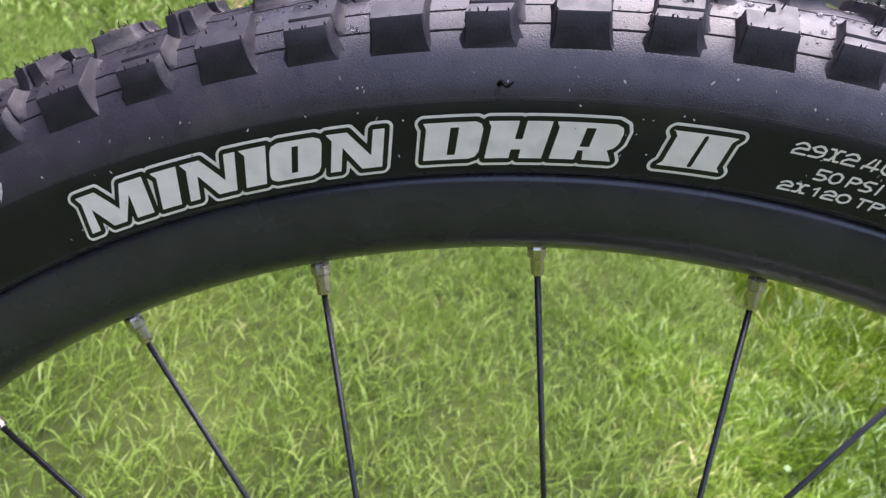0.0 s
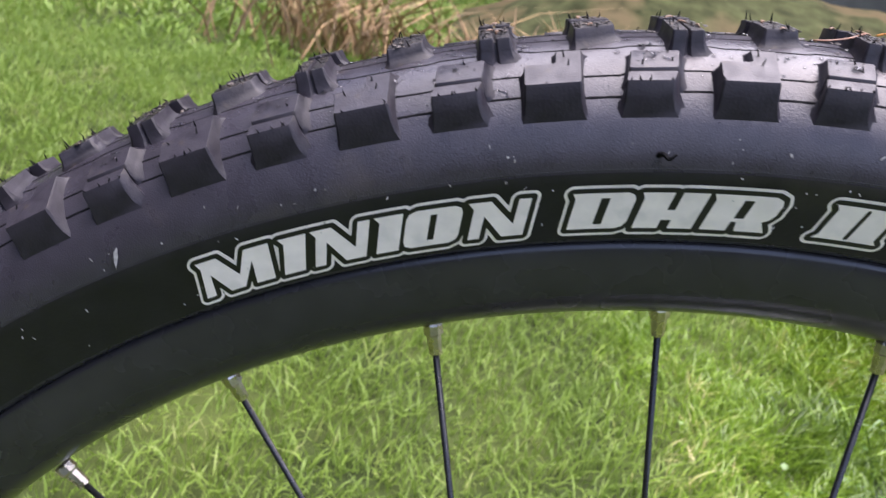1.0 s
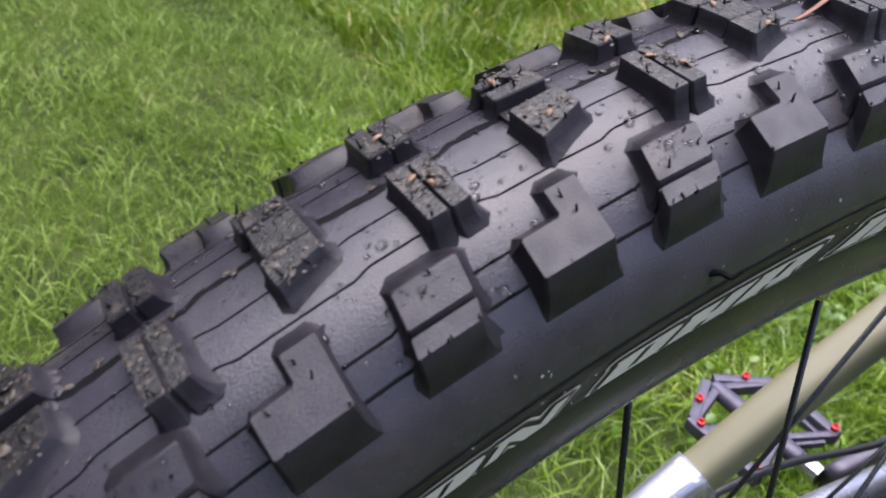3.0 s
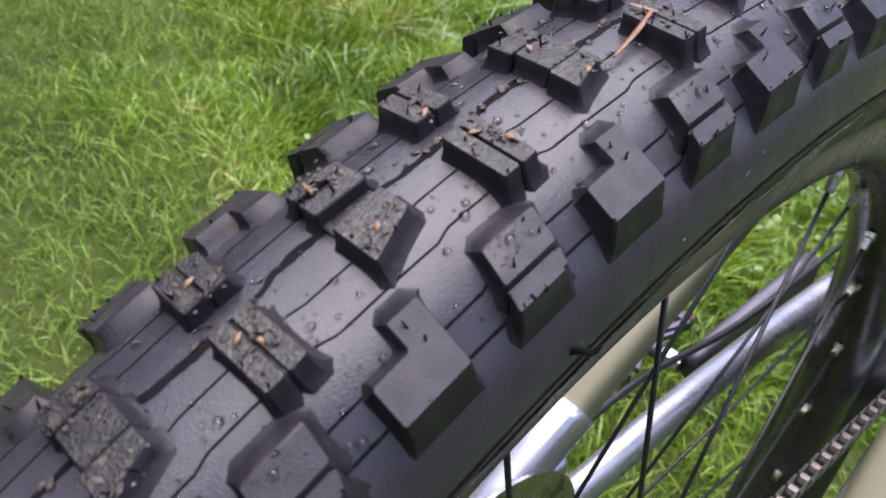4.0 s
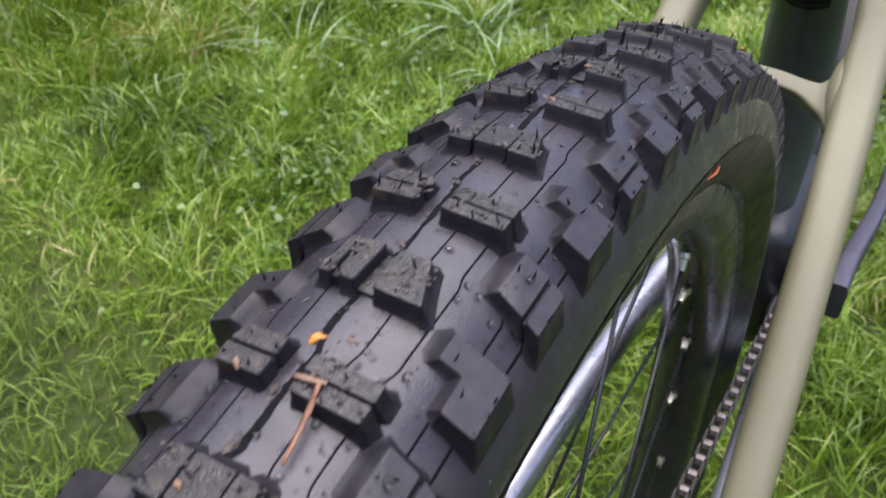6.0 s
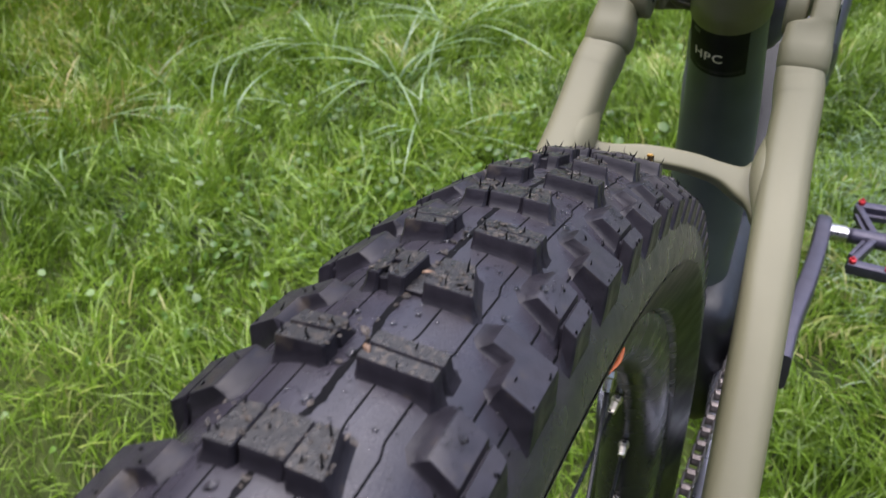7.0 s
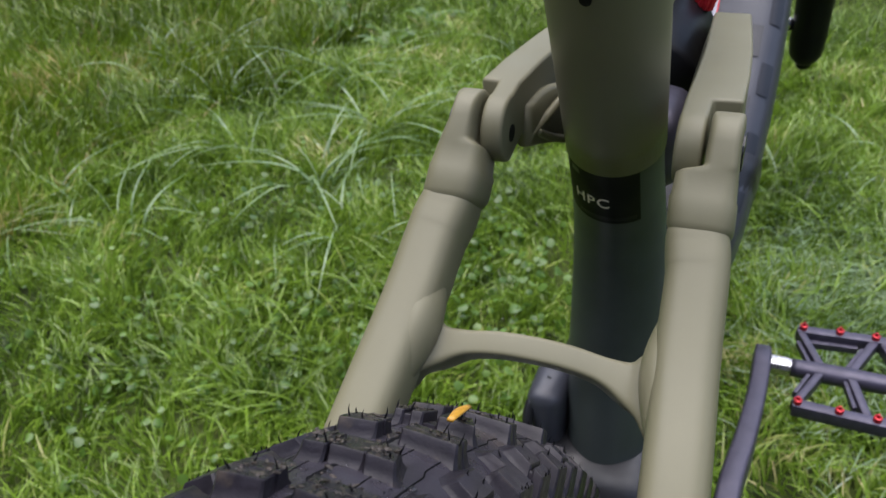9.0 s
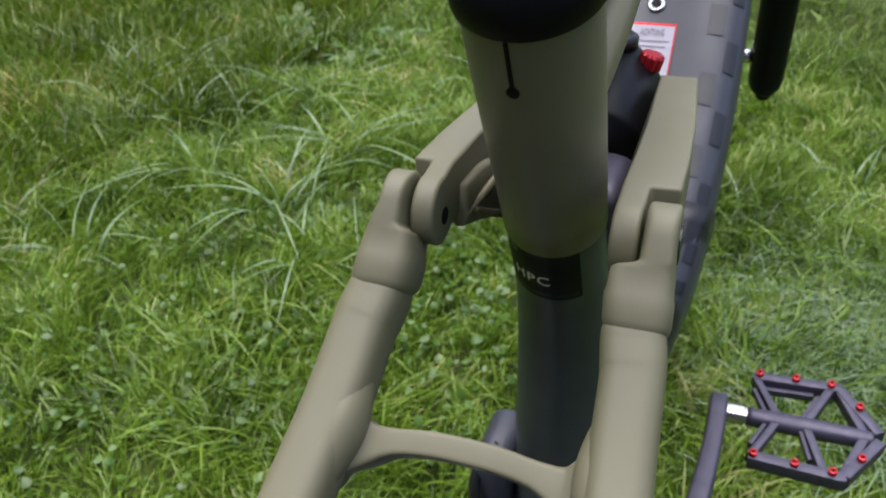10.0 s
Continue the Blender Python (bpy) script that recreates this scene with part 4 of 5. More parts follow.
def vent_hairs():
    """Moulding hairs left on knobs and casing."""
    r = random.Random(4)
    bm = bmesh.new()

    def hair(deg, y, base, ln):
        p = at_wheel(base - 0.0004, deg, y)
        up = at_wheel(1, deg + r.uniform(-24, 24), 0).normalized() + Vector((0, r.uniform(-0.35, 0.35), 0))
        s = Vector((r.uniform(-1, 1), r.uniform(-1, 1), r.uniform(-1, 1))).cross(up).normalized()
        u = up.cross(s).normalized()
        w = r.uniform(0.0002, 0.00034)
        mid = p + up * ln * 0.55 + s * r.uniform(-0.0004, 0.0004)
        a = [bm.verts.new(p + (s * math.cos(q) + u * math.sin(q)) * w) for q in (0, 2.1, 4.2)]
        b = [bm.verts.new(mid + (s * math.cos(q) + u * math.sin(q)) * w * 0.75) for q in (0, 2.1, 4.2)]
        t = bm.verts.new(p + up * ln + s * r.uniform(-0.0006, 0.0006))
        for i in range(3):
            bm.faces.new((a[i], a[(i + 1) % 3], b[(i + 1) % 3], b[i]))
            bm.faces.new((b[i], b[(i + 1) % 3], t))

    for k in range(-14, 23):
        deg = ROW0 + PITCH * k
        if k % 2 == 0:
            spots = [(0.35, 0.0085), (1.2, 0.0075), (0.3, -0.008), (1.1, -0.006), (0.8, 0.003), (0.9, -0.0085), (0.15, 0.006), (0.2, -0.005), (0.2, 0.0095)]
        else:
            spots = [(0.25, 0.0125), (0.9, 0.006), (0.3, -0.004), (0.3, -0.0125), (0.9, -0.009), (1.0, 0.0115), (0.15, 0.008), (0.1, -0.008), (0.15, -0.0135)]
        for d, y in spots:
            if r.random() < 0.8:
                hair(deg + d, y + r.uniform(-0.001, 0.001), centre_top(y), r.uniform(0.0012, 0.0034))
        for sgn in (-1, 1):
            for d, y in ((2.1, 0.0225), (1.8, 0.0268), (2.3, 0.0270), (2.6, 0.0270), (2.9, 0.0268), (3.3, 0.0268), (3.2, 0.0215), (3.0, 0.019)):
                if r.random() < (0.6 if y < 0.0265 else 0.7):
                    hair(deg + d + r.uniform(-0.2, 0.2), sgn * y, side_top(y), r.uniform(0.0012, 0.0026) if y < 0.0265 else r.uniform(0.0007, 0.0016))
    tagged(part("vent_hairs", bm, GROOVE_AND_HAIR, tyre, "thin black rubber moulding hairs"), kind="stuff")


vent_hairs()
part("sidewall_hair", sweep([(*at_wheel(0.3423, -13.3, -0.0286), 0.0007, 0.0007), (*at_wheel(0.3432, -13.15, -0.0305), 0.0006, 0.0006),
                             (*at_wheel(0.3424, -12.95, -0.0318), 0.0005, 0.0005), (*at_wheel(0.3436, -12.7, -0.0325), 0.0002, 0.0002)], 6), GROOVE_AND_HAIR, tyre)

# ---- rear rim, spokes, hub ----
rim_half = [(0.3168, 0.0150), (0.3173, 0.0170), (0.3171, 0.0180), (0.3162, 0.0187), (0.3150, 0.0190), (0.3120, 0.0190), (0.3070, 0.0184), (0.3010, 0.0166), (0.2955, 0.0122), (0.2922, 0.0066), (0.2908, 0.0)]
rim_half = [tuple(q) for q in smooth_path(rim_half, 3)]
rim_prof = [(r, -y) for r, y in rim_half] + [(r, y) for r, y in reversed(rim_half[:-1])]
part("rear_rim", clean(revolve(rim_prof, 240)), RIM, bike, "satin black anodised alloy rim", True, HUB)

NIP = turned([(0, 0.0026), (0.0008, 0.0030), (0.0035, 0.0030), (0.0042, 0.0023), (0.0100, 0.0020), (0.0102, 0.0014)], (0, 0, 0), (0, 0, -1), 8)
NIP = to_mesh("nipple", NIP, NIPPLE)
for i in range(28):
    deg = -11.14 + 12.857 * i
    drive = i % 2 == 1
    j = (i + 3) % 4
    sgn = 1 if j in (0, 3) else -1
    p = at_wheel(0.2905, deg, -0.001 if drive else 0.001)
    f = at_wheel(0.030, deg + sgn * (72 if drive else 46), -0.022 if drive else 0.032)
    way = (f - p).normalized()
    sp = part("spoke", turned([(0.004, 0.0010), ((f - p).length, 0.0010)], p, f, 8), SPOKE, bike, smooth=True, m=HUB)
    turn = way.to_track_quat("-Z", "Y").to_matrix().to_4x4()
    part("nipple", NIP, NIPPLE, sp, "silver spoke nipple", m=Matrix.Translation(p) @ turn)
part("rear_hub", turned([(0, 0.010), (0.03, 0.012), (0.032, 0.017), (0.047, 0.017), (0.050, 0.034), (0.054, 0.034), (0.058, 0.02), (0.10, 0.018), (0.104, 0.034), (0.108, 0.034),
                         (0.112, 0.016), (0.150, 0.012)], (0, -0.074, 0), (0, 1, 0), 32), BLACK, bike, "black hub shell", True, HUB)
part("cassette", turned([(0, 0.016), (0.003, 0.022), (0.006, 0.028), (0.012, 0.034), (0.018, 0.046), (0.024, 0.058), (0.030, 0.078), (0.033, 0.098), (0.036, 0.098),
                                (0.037, 0.04)], (0, -0.067, 0), (0, 1, 0), 48), CHAIN, bike, "stepped steel sprockets", False, HUB)
rotor = part("brake_rotor", clean(revolve([(0.1, 0.058), (0.1, 0.0598), (0.085, 0.0598), (0.085, 0.058)], 96, True)), STEEL, bike, "thin steel brake disc", False, HUB)
for k in range(6):
    part("rotor_arm", sweep([(*at_wheel(0.086, 60 * k, 0.0589), 0.0008, 0.004), (*at_wheel(0.055, 60 * k + 14, 0.0589), 0.0008, 0.0035), (*at_wheel(0.022, 60 * k + 20, 0.0589), 0.0008, 0.005)], 8, 4.0, steps=3), STEEL, rotor)

# ---- frame: seat tube and its label ----
MID = -0.0046       # the frame stands a little to the drive side of the wheel
SEAT = [(0.3550, MID, 0.8220, 0.0232, 0.0232), (0.4010, MID, 0.7070, 0.0228, 0.0228), (0.4351, MID, 0.6218, 0.0216, 0.0216)]
LOWER = [(0.4300, MID, 0.6350, 0.0208, 0.0208), (0.4420, MID, 0.6045, 0.0208, 0.0208), (0.4550, MID, 0.5720, 0.0220, 0.0212), (0.4640, MID, 0.5280, 0.0240, 0.0220), (0.4645, MID, 0.4700, 0.0255, 0.0240),
         (0.4580, MID, 0.4000, 0.024, 0.03), (0.4520, MID, 0.3400, 0.03, 0.036)]
part("seat_tube", sweep(SEAT, 40), OLIVE, bike, "olive painted seat tube", True)
part("seat_tube_lower", sweep(LOWER, 40), CARBON, bike, "dark green-black lower seat tube", True)
AX = (Vector(SEAT[2][:3]) - Vector(SEAT[1][:3])).normalized()
BACK = Vector((0, 1, 0)).cross(AX).normalized()
if BACK.x > 0:
    BACK = -BACK


def on_tube(d, ang, r):
    """A place on the seat tube: metres down from the paint's lower edge, degrees to the drive side from the back."""
    a = radians(ang)
    return Vector(SEAT[2][:3]) + AX * d + (BACK * math.cos(a) + Vector((0, -1, 0)) * math.sin(a)) * r



def tube_patch(name, d0, d1, a0, a1, r, mat, parent, label="", n=12):
    rings = [[on_tube(d, a0 + (a1 - a0) * k / n, r) for k in range(n + 1)] for d in (d0, (d0 + d1) / 2, d1)]
    return part(name, loft(rings, closed=False, caps=False), mat, parent, label, True)


def tube_print(text, d0, d1, a0, a1, r, mat, parent, offset=0.02):
    me, x0, x1, y0, y1 = lettering(text, offset)
    for v in me.vertices:
        u, w = (v.co.x - x0) / (x1 - x0), (v.co.y - y0) / (y1 - y0)
        v.co = on_tube(d1 + (d0 - d1) * w, a0 + (a1 - a0) * u, r)
    me.materials.append(mat)
    part("lettering", me, mat, parent, "silver lettering")


LABEL_SHADE_BLACK = material("label_shade_black", (0.003, 0.003, 0.004), 0.55, spec=0.2, vary=0.1, scale=100)
plate = tube_patch("label_plate", 0.0005, 0.0345, -66, 40, 0.0211, LABEL_SHADE_BLACK, bike, "black label with silver letters")
tube_print("HPC", 0.0166, 0.0230, -44, 2, 0.0213, PRINT, plate, 0.012)
for k in range(3):
    tube_patch("print_bar", 0.0300 + 0.0009 * k, 0.0303 + 0.0009 * k, -40, 35, 0.02125, GREY_DARK, plate)
tube_patch("print_mark", 0.0025, 0.0055, -50, -36, 0.02125, GREY_DARK, plate)

# clamp, seat post and the slot in the tube, its shade a flat black strip
CLAMP = on_tube(-0.1165, 0, 0)
part("seat_clamp", turned([(0, 0.0240), (0.0004, 0.0246), (0.0012, 0.0250), (0.016, 0.0250), (0.0165, 0.0195)], CLAMP, CLAMP - AX, 40), SHOCK, bike, "black seat clamp ring", True)
part("seat_post", turned([(0, 0.0172), (0.16, 0.0172)], CLAMP - AX * 0.01, CLAMP - AX, 32), BLACK, bike, "black seat post", True)
slot = tube_patch("tube_slot", -0.1165, -0.0950, -6.5, -2.5, 0.0231, LABEL_SHADE_BLACK, bike, "flat black strip for the shade in the slot below the clamp")
part("slot_end_shade", turned([(0, 0.0022), (0.0006, 0.0022), (0.0008, 0.0012)], on_tube(-0.0945, -4.5, 0.0227), on_tube(-0.0945, -4.5, 0.03), 16), LABEL_SHADE_BLACK, slot)

# ---- rear triangle ----
for sgn in (1, -1):
    stay = [(0.080, 0.0690, 0.4480, 0.0095, 0.0124), (0.15, 0.0640, 0.4940, 0.0104, 0.0122), (0.28, 0.0548, 0.5680, 0.0110, 0.0124), (0.330, 0.0506, 0.5950, 0.0110, 0.0124),
            (0.3540, 0.0491, 0.6100, 0.0109, 0.0124), (0.3600, 0.0484, 0.6138, 0.0111, 0.0127), (0.3655, 0.0474, 0.6172, 0.0112, 0.0128), (0.3705, 0.0463, 0.6212, 0.0106, 0.0122), (0.3735, 0.0458, 0.6245, 0.0085, 0.0095)]
    stay = [(x, y + (0.0 if sgn == 1 or x < 0.2 else 0.0010), z, w, h) for x, y, z, w, h in stay]
    st = part("seat_stay", sweep([(x, y * sgn, z, w, h) for x, y, z, w, h in stay], 36, 3.3), OLIVE, bike, "olive painted seat stay tube", True)
    rows = (((0.0, 0.0400, 0.0502), (0.0075, 0.0400, 0.0524), (0.0088, 0.0394, 0.0528), (0.0097, 0.0376, 0.0531), (0.0104, 0.0360, 0.0533), (0.0116, 0.0352, 0.0537), (0.0190, 0.0343, 0.0557),
             (0.0202, 0.0336, 0.0562), (0.0290, 0.0337, 0.0573), (0.0312, 0.0345, 0.0570), (0.0335, 0.0362, 0.0556)),
            ((0.0, 0.0460, 0.0577), (0.0075, 0.0460, 0.0580), (0.0088, 0.0452, 0.0581), (0.0097, 0.0420, 0.0581), (0.0104, 0.0388, 0.0582), (0.0116, 0.0368, 0.0583), (0.0190, 0.0362, 0.0588),
             (0.0202, 0.0357, 0.0593), (0.0290, 0.0362, 0.0597), (0.0312, 0.0369, 0.0592), (0.0335, 0.0386, 0.0575)))[sgn < 0]
    part("stay_knuckle", forged_end((0.3915, 0.6450), (-0.65, -0.76), 0.0136, rows, sgn), OLIVE, st, smooth=True)
    part("pivot_bolt", turned([(0, 0.0070), (0.0012, 0.0070), (0.0014, 0.0035), (0.0005, 0.0030)], (0.3915, 0.0540 * sgn + MID * 0.7, 0.6450), (0.3915, 0.07 * sgn, 0.6450), 20), BLACK, st, "black pivot bolt")
    # rocker arm: a slim eye inside the stay, a wider beam ahead of it
    arc = [(0.3965 + 0.0138 * math.cos(radians(a)), 0.6420 + 0.0138 * math.sin(radians(a))) for a in range(75, 266, 15)]
    side = [(0.5500, 0.6392), (0.5200, 0.6432), (0.4800, 0.6478), (0.4400, 0.6528), (0.4095, 0.6562), *arc, (0.4095, 0.6318), (0.4400, 0.6248), (0.4800, 0.6206), (0.5200, 0.6175), (0.5520, 0.6165), (0.5570, 0.6290)]
    low = len(side) - 6
    ar = part("rocker_arm", taper_front(notched_plate(side, low, len(side) + 4, (0.0342 if sgn == 1 else 0.0300) * sgn + MID, (0.0434 if sgn == 1 else 0.0400) * sgn + MID, 0.0510 * sgn + MID, 0.0016)),
              OLIVE, bike, "olive painted suspension rocker arm", 50)
    # No hole is cut: a black disc paints its shade.
    part("eye_hole_shade", turned([(0, 0.0036), (0.0006, 0.0036)], (0.3960, 0.0346 * sgn + MID, 0.6400), (0.3960, 0.0336 * sgn + MID, 0.6400), 20), LABEL_SHADE_BLACK, ar, "flat black disc for the shade in the bolt hole")
    if sgn == 1:
        part("rocker_web", sweep([(0.4120, 0.0295, 0.6350, 0.003, 0.009), (0.4350, 0.0260, 0.6300, 0.003, 0.013), (0.4600, 0.0140, 0.6220, 0.003, 0.014)], 16, 4.0), OLIVE, ar, smooth=True)
        for rib in (((0.4130, 0.0280, 0.6300), (0.4230, 0.0255, 0.6315), (0.4380, 0.0190, 0.6385)), ((0.4190, 0.0262, 0.6300), (0.4290, 0.0232, 0.6225), (0.4420, 0.0170, 0.6150))):
            part("web_rib", sweep([(*p, 0.0019, 0.0019) for p in rib], 12), OLIVE, ar, smooth=True)
    cs = [(-0.015, 0.0720, 0.3620, 0.007, 0.016), (0.05, 0.0690, 0.3640, 0.0085, 0.0135), (0.20, 0.0620, 0.3640, 0.0095, 0.0125), (0.34, 0.0560, 0.3480, 0.0100, 0.0145), (0.44, 0.0480, 0.3380, 0.0110, 0.018)]
    # The tube itself is dark; its silver colour paints the reflected sky.
    part("chain_stay", sweep([(x, y * sgn + (0.006 if sgn < 0 and x > 0.1 else 0.0), z, w, h) for x, y, z, w, h in cs], 24, 3.0), SILVER_SHEEN, bike, "dark chain stay coloured silver for the sky reflected in its wet top", True)
    part("stay_end", sweep([(-0.012, 0.0720 * sgn, 0.3560, 0.0085, 0.019), (0.024, 0.0718 * sgn, 0.4110, 0.0088, 0.0160), (0.062, 0.0695 * sgn, 0.4385, 0.0100, 0.0155), (0.094, 0.0675 * sgn, 0.4590, 0.0113, 0.0140)], 24, 4.0), SILVER_SHEEN, bike, "wet silver forged end of the seat stay", True)
    part("dropout", rounded_box((0.05, 0.010, 0.040), (0.004, 0.0745 * sgn, 0.369), 0.006, 3), STEEL, bike, "silver dropout with bolts", True)

arch = []
for y, x, z, w, h in ((-0.0560, 0.3258, 0.5838, 0.0250, 0.0092), (-0.0490, 0.3260, 0.5834, 0.0200, 0.0088), (-0.0420, 0.3268, 0.5838, 0.0132, 0.0074), (-0.0345, 0.3276, 0.5833, 0.0078, 0.0062),
                      (-0.0250, 0.3286, 0.5858, 0.0049, 0.0050), (-0.0130, 0.3290, 0.5882, 0.0046, 0.0045), (0.0, 0.3290, 0.5890, 0.0046, 0.0042)):
    arch.append((x, y, z, w, h))
arch += [(x, -y, z, w, h) for x, y, z, w, h in reversed(arch[:-1])]
arch = [(x, y + 0.0015, z, w, h) for x, y, z, w, h in arch]
bridge = part("stay_bridge", sweep(arch, 32, 6.0, side=(0.82, 0, 0.57), steps=4), OLIVE, bike, "olive bridge over the tyre", True)
for sgn in (1, -1):
    foot = [(0.298, 0.0490, 0.5780, 0.002, 0.003), (0.312, 0.0462, 0.5860, 0.0060, 0.0085), (0.325, 0.0448, 0.5935, 0.0080, 0.0110), (0.338, 0.0450, 0.6005, 0.0064, 0.0090), (0.353, 0.0468, 0.6085, 0.002, 0.003)]
    part("bridge_foot", sweep([(x, (y + (-0.0016 if sgn == 1 else 0.0016)) * sgn + 0.0015, z, w, h * (1.0 if sgn == 1 else 0.8)) for x, y, z, w, h in foot], 20), OLIVE, bridge, "smoothed weld at the bridge's end", True)

# brake caliper beside the non-drive stay
cal = part("brake_caliper", rounded_box((0.052, 0.026, 0.03), (0.062, 0.071, 0.417), 0.006, 3), STEEL, bike, "silver brake caliper", True)
part("caliper_bolt", turned([(0, 0.005), (0.004, 0.005), (0.005, 0.003)], (0.048, 0.071, 0.432), (0.048, 0.071, 0.45), 12), STEEL, cal)
part("brake_hose", sweep([(0.08, 0.071, 0.425, 0.0024, 0.0024), (0.16, 0.066, 0.43, 0.0024, 0.0024), (0.28, 0.06, 0.40, 0.0024, 0.0024), (0.42, 0.05, 0.40, 0.0024, 0.0024)], 10), BLACK, bike, "black brake hose", True)

# ---- front of the frame ----
DOWN = [(0.6000, -0.0060, 0.4280, 0.0460, 0.038), (0.6500, -0.0070, 0.4650, 0.0560, 0.040), (0.7700, -0.0070, 0.5500, 0.0615, 0.040), (0.9000, -0.0060, 0.6500, 0.0560, 0.038), (1.0200, 0, 0.7450, 0.0350, 0.033)]
down = part("down_tube", sweep(DOWN, 36, 4.0), GREY, bike, "matt grey down tube with dark squares", True)
TOPT = [(0.3900, MID, 0.7330, 0.0190, 0.020), (0.4500, MID, 0.7330, 0.0200, 0.026), (0.6000, MID, 0.7550, 0.0220, 0.022), (0.8500, MID, 0.8150, 0.0240, 0.022), (1.0000, MID, 0.8500, 0.0270, 0.026)]
part("top_tube", sweep(TOPT, 30, 3.0), OLIVE, bike, "olive painted top tube", True)
part("gusset", sweep([(0.4200, MID, 0.6760, 0.0170, 0.012), (0.4650, MID, 0.6980, 0.0222, 0.012), (0.5400, MID, 0.7300, 0.0240, 0.014)], 32, 3.2), OLIVE, bike, "olive brace under the top tube", True)
part("head_tube", turned([(0, 0.030), (0.004, 0.033), (0.12, 0.031), (0.124, 0.028)], (1.035, 0, 0.735), (0.985, 0, 0.86), 32), OLIVE, bike, "olive head tube", True)
part("lower_tube_cover", sweep([(0.5000, 0, 0.3500, 0.0280, 0.036), (0.5600, -0.003, 0.3980, 0.0360, 0.038), (0.6050, -0.006, 0.4320, 0.0475, 0.0390), (0.6700, -0.007, 0.4795, 0.0595, 0.0412)], 30, 4.0), BLACK, bike, "black cover at the foot of the down tube", True)
motor = part("motor", rounded_box((0.17, 0.088, 0.13), (0.495, 0, 0.352), 0.025, 4), BLACK, bike, "black motor housing at the cranks", True)
part("motor_cable", sweep([(0.4400, 0.028, 0.400, 0.003, 0.003), (0.4320, 0.036, 0.425, 0.003, 0.003), (0.4400, 0.038, 0.442, 0.003, 0.003), (0.4560, 0.030, 0.450, 0.003, 0.003)], 10), BLACK, motor, smooth=True)
part("motor_cover", rounded_box((0.05, 0.022, 0.06), (0.462, 0.030, 0.422), 0.008, 3), GREY, motor, "dark grey side cover", True)


def down_point(u, ang, out):
    """A place on the down tube's drive-side shoulder: u along it, degrees up from the flank."""
    p = smooth_path(DOWN, 12)
    i = u * (len(p) - 1)
    a = p[int(i)] + (p[min(int(i) + 1, len(p) - 1)] - p[int(i)]) * (i - int(i))
    t = Vector(DOWN[3][:3]) - Vector(DOWN[1][:3])
    n = Vector((-t.z, 0, t.x)).normalized()
    c, d = math.cos(radians(ang)) ** 0.5, math.sin(radians(ang)) ** 0.5
    return Vector((a[0], a[1] - (a[3] + out) * c, a[2])) + n * ((a[4] + out) * d)


for k in range(15):
    u, (lo, hi) = 0.02 + 0.045 * k, ((34, 52), (58, 73))[k % 2]
    rings = [[down_point(u + w, lo + (hi - lo) * j / 5, 0.0006) for j in range(6)] for w in (0.0, 0.02, 0.04)]
    part("square_print", loft(rings, closed=False, caps=False), GREY_DARK, down, "dark grey square print", True)


def down_top(u, across, out):
    p = smooth_path(DOWN, 12)
    i = u * (len(p) - 1)
    a = p[int(i)] + (p[min(int(i) + 1, len(p) - 1)] - p[int(i)]) * (i - int(i))
    t = Vector(DOWN[3][:3]) - Vector(DOWN[1][:3])
    n = Vector((-t.z, 0, t.x)).normalized()
    return Vector((a[0], across, a[2])) + n * (a[4] + out)


def flat_patch(name, u0, u1, y0, y1, out, mat, parent, label=""):
    bm = bmesh.new()
    bm.faces.new([bm.verts.new(down_top(u, y, out)) for u, y in ((u0, y0), (u0, y1), (u1, y1), (u1, y0))])
    return part(name, bm, mat, parent, label)


S0, S1 = 0.42, 0.523
stick = flat_patch("warning_sticker", S0, S1, -0.0190, 0.0160, 0.0008, RED, down, "white warning sticker with a red border")
flat_patch("sticker_field", S0 + 0.004, S1 - 0.004, -0.0180, 0.0150, 0.0014, WHITE, stick)
for k in range(8):
    flat_patch("print_bar", S1 - 0.026 - 0.0075 * k, S1 - 0.0245 - 0.0075 * k, -0.0155 + 0.002 * (k % 3), 0.0125, 0.002, GREY_TEXT, stick)
me, bx0, bx1, by0, by1 = lettering("ACHTUNG", 0.02)
for v in me.vertices:
    u, w = (v.co.x - bx0) / (bx1 - bx0), (v.co.y - by0) / (by1 - by0)
    v.co = down_top(S1 - 0.018 + 0.009 * w, 0.006 - 0.017 * u, 0.002)
me.materials.append(GREY_TEXT)
part("lettering", me, GREY_TEXT, stick)
part("tube_bolt", turned([(0, 0.0065), (0.0015, 0.0065), (0.002, 0.004), (0.0008, 0.0036)], down_top(0.548, -0.0015, 0), down_top(0.548, -0.0015, 0.02), 20), STEEL, down, "silver bolt with a dark socket", True)
# Black disc over the bolt's recess, painting the shade inside.
part("socket_shade", turned([(0.0021, 0.0034), (0.0024, 0.0034)], down_top(0.548, -0.0015, 0), down_top(0.548, -0.0015, 0.02), 16), SHOCK, down)

# rear shock
shock = part("rear_shock", turned([(0, 0.012), (0.01, 0.0125), (0.054, 0.0125), (0.055, 0.0250), (0.060, 0.0265), (0.120, 0.0265), (0.128, 0.024), (0.130, 0.015), (0.15, 0.014)],
                                  (0.4500, MID, 0.6080), (0.6500, MID, 0.6280), 36), SHOCK, bike, "glossy black rear shock", True)
part("shock_knob", ribbed((0.5640, -0.0225, 0.6360), (0.5650, -0.0265, 0.6500), 0.0064, 0.0085, 12), RED, shock, "ribbed red rebound knob")
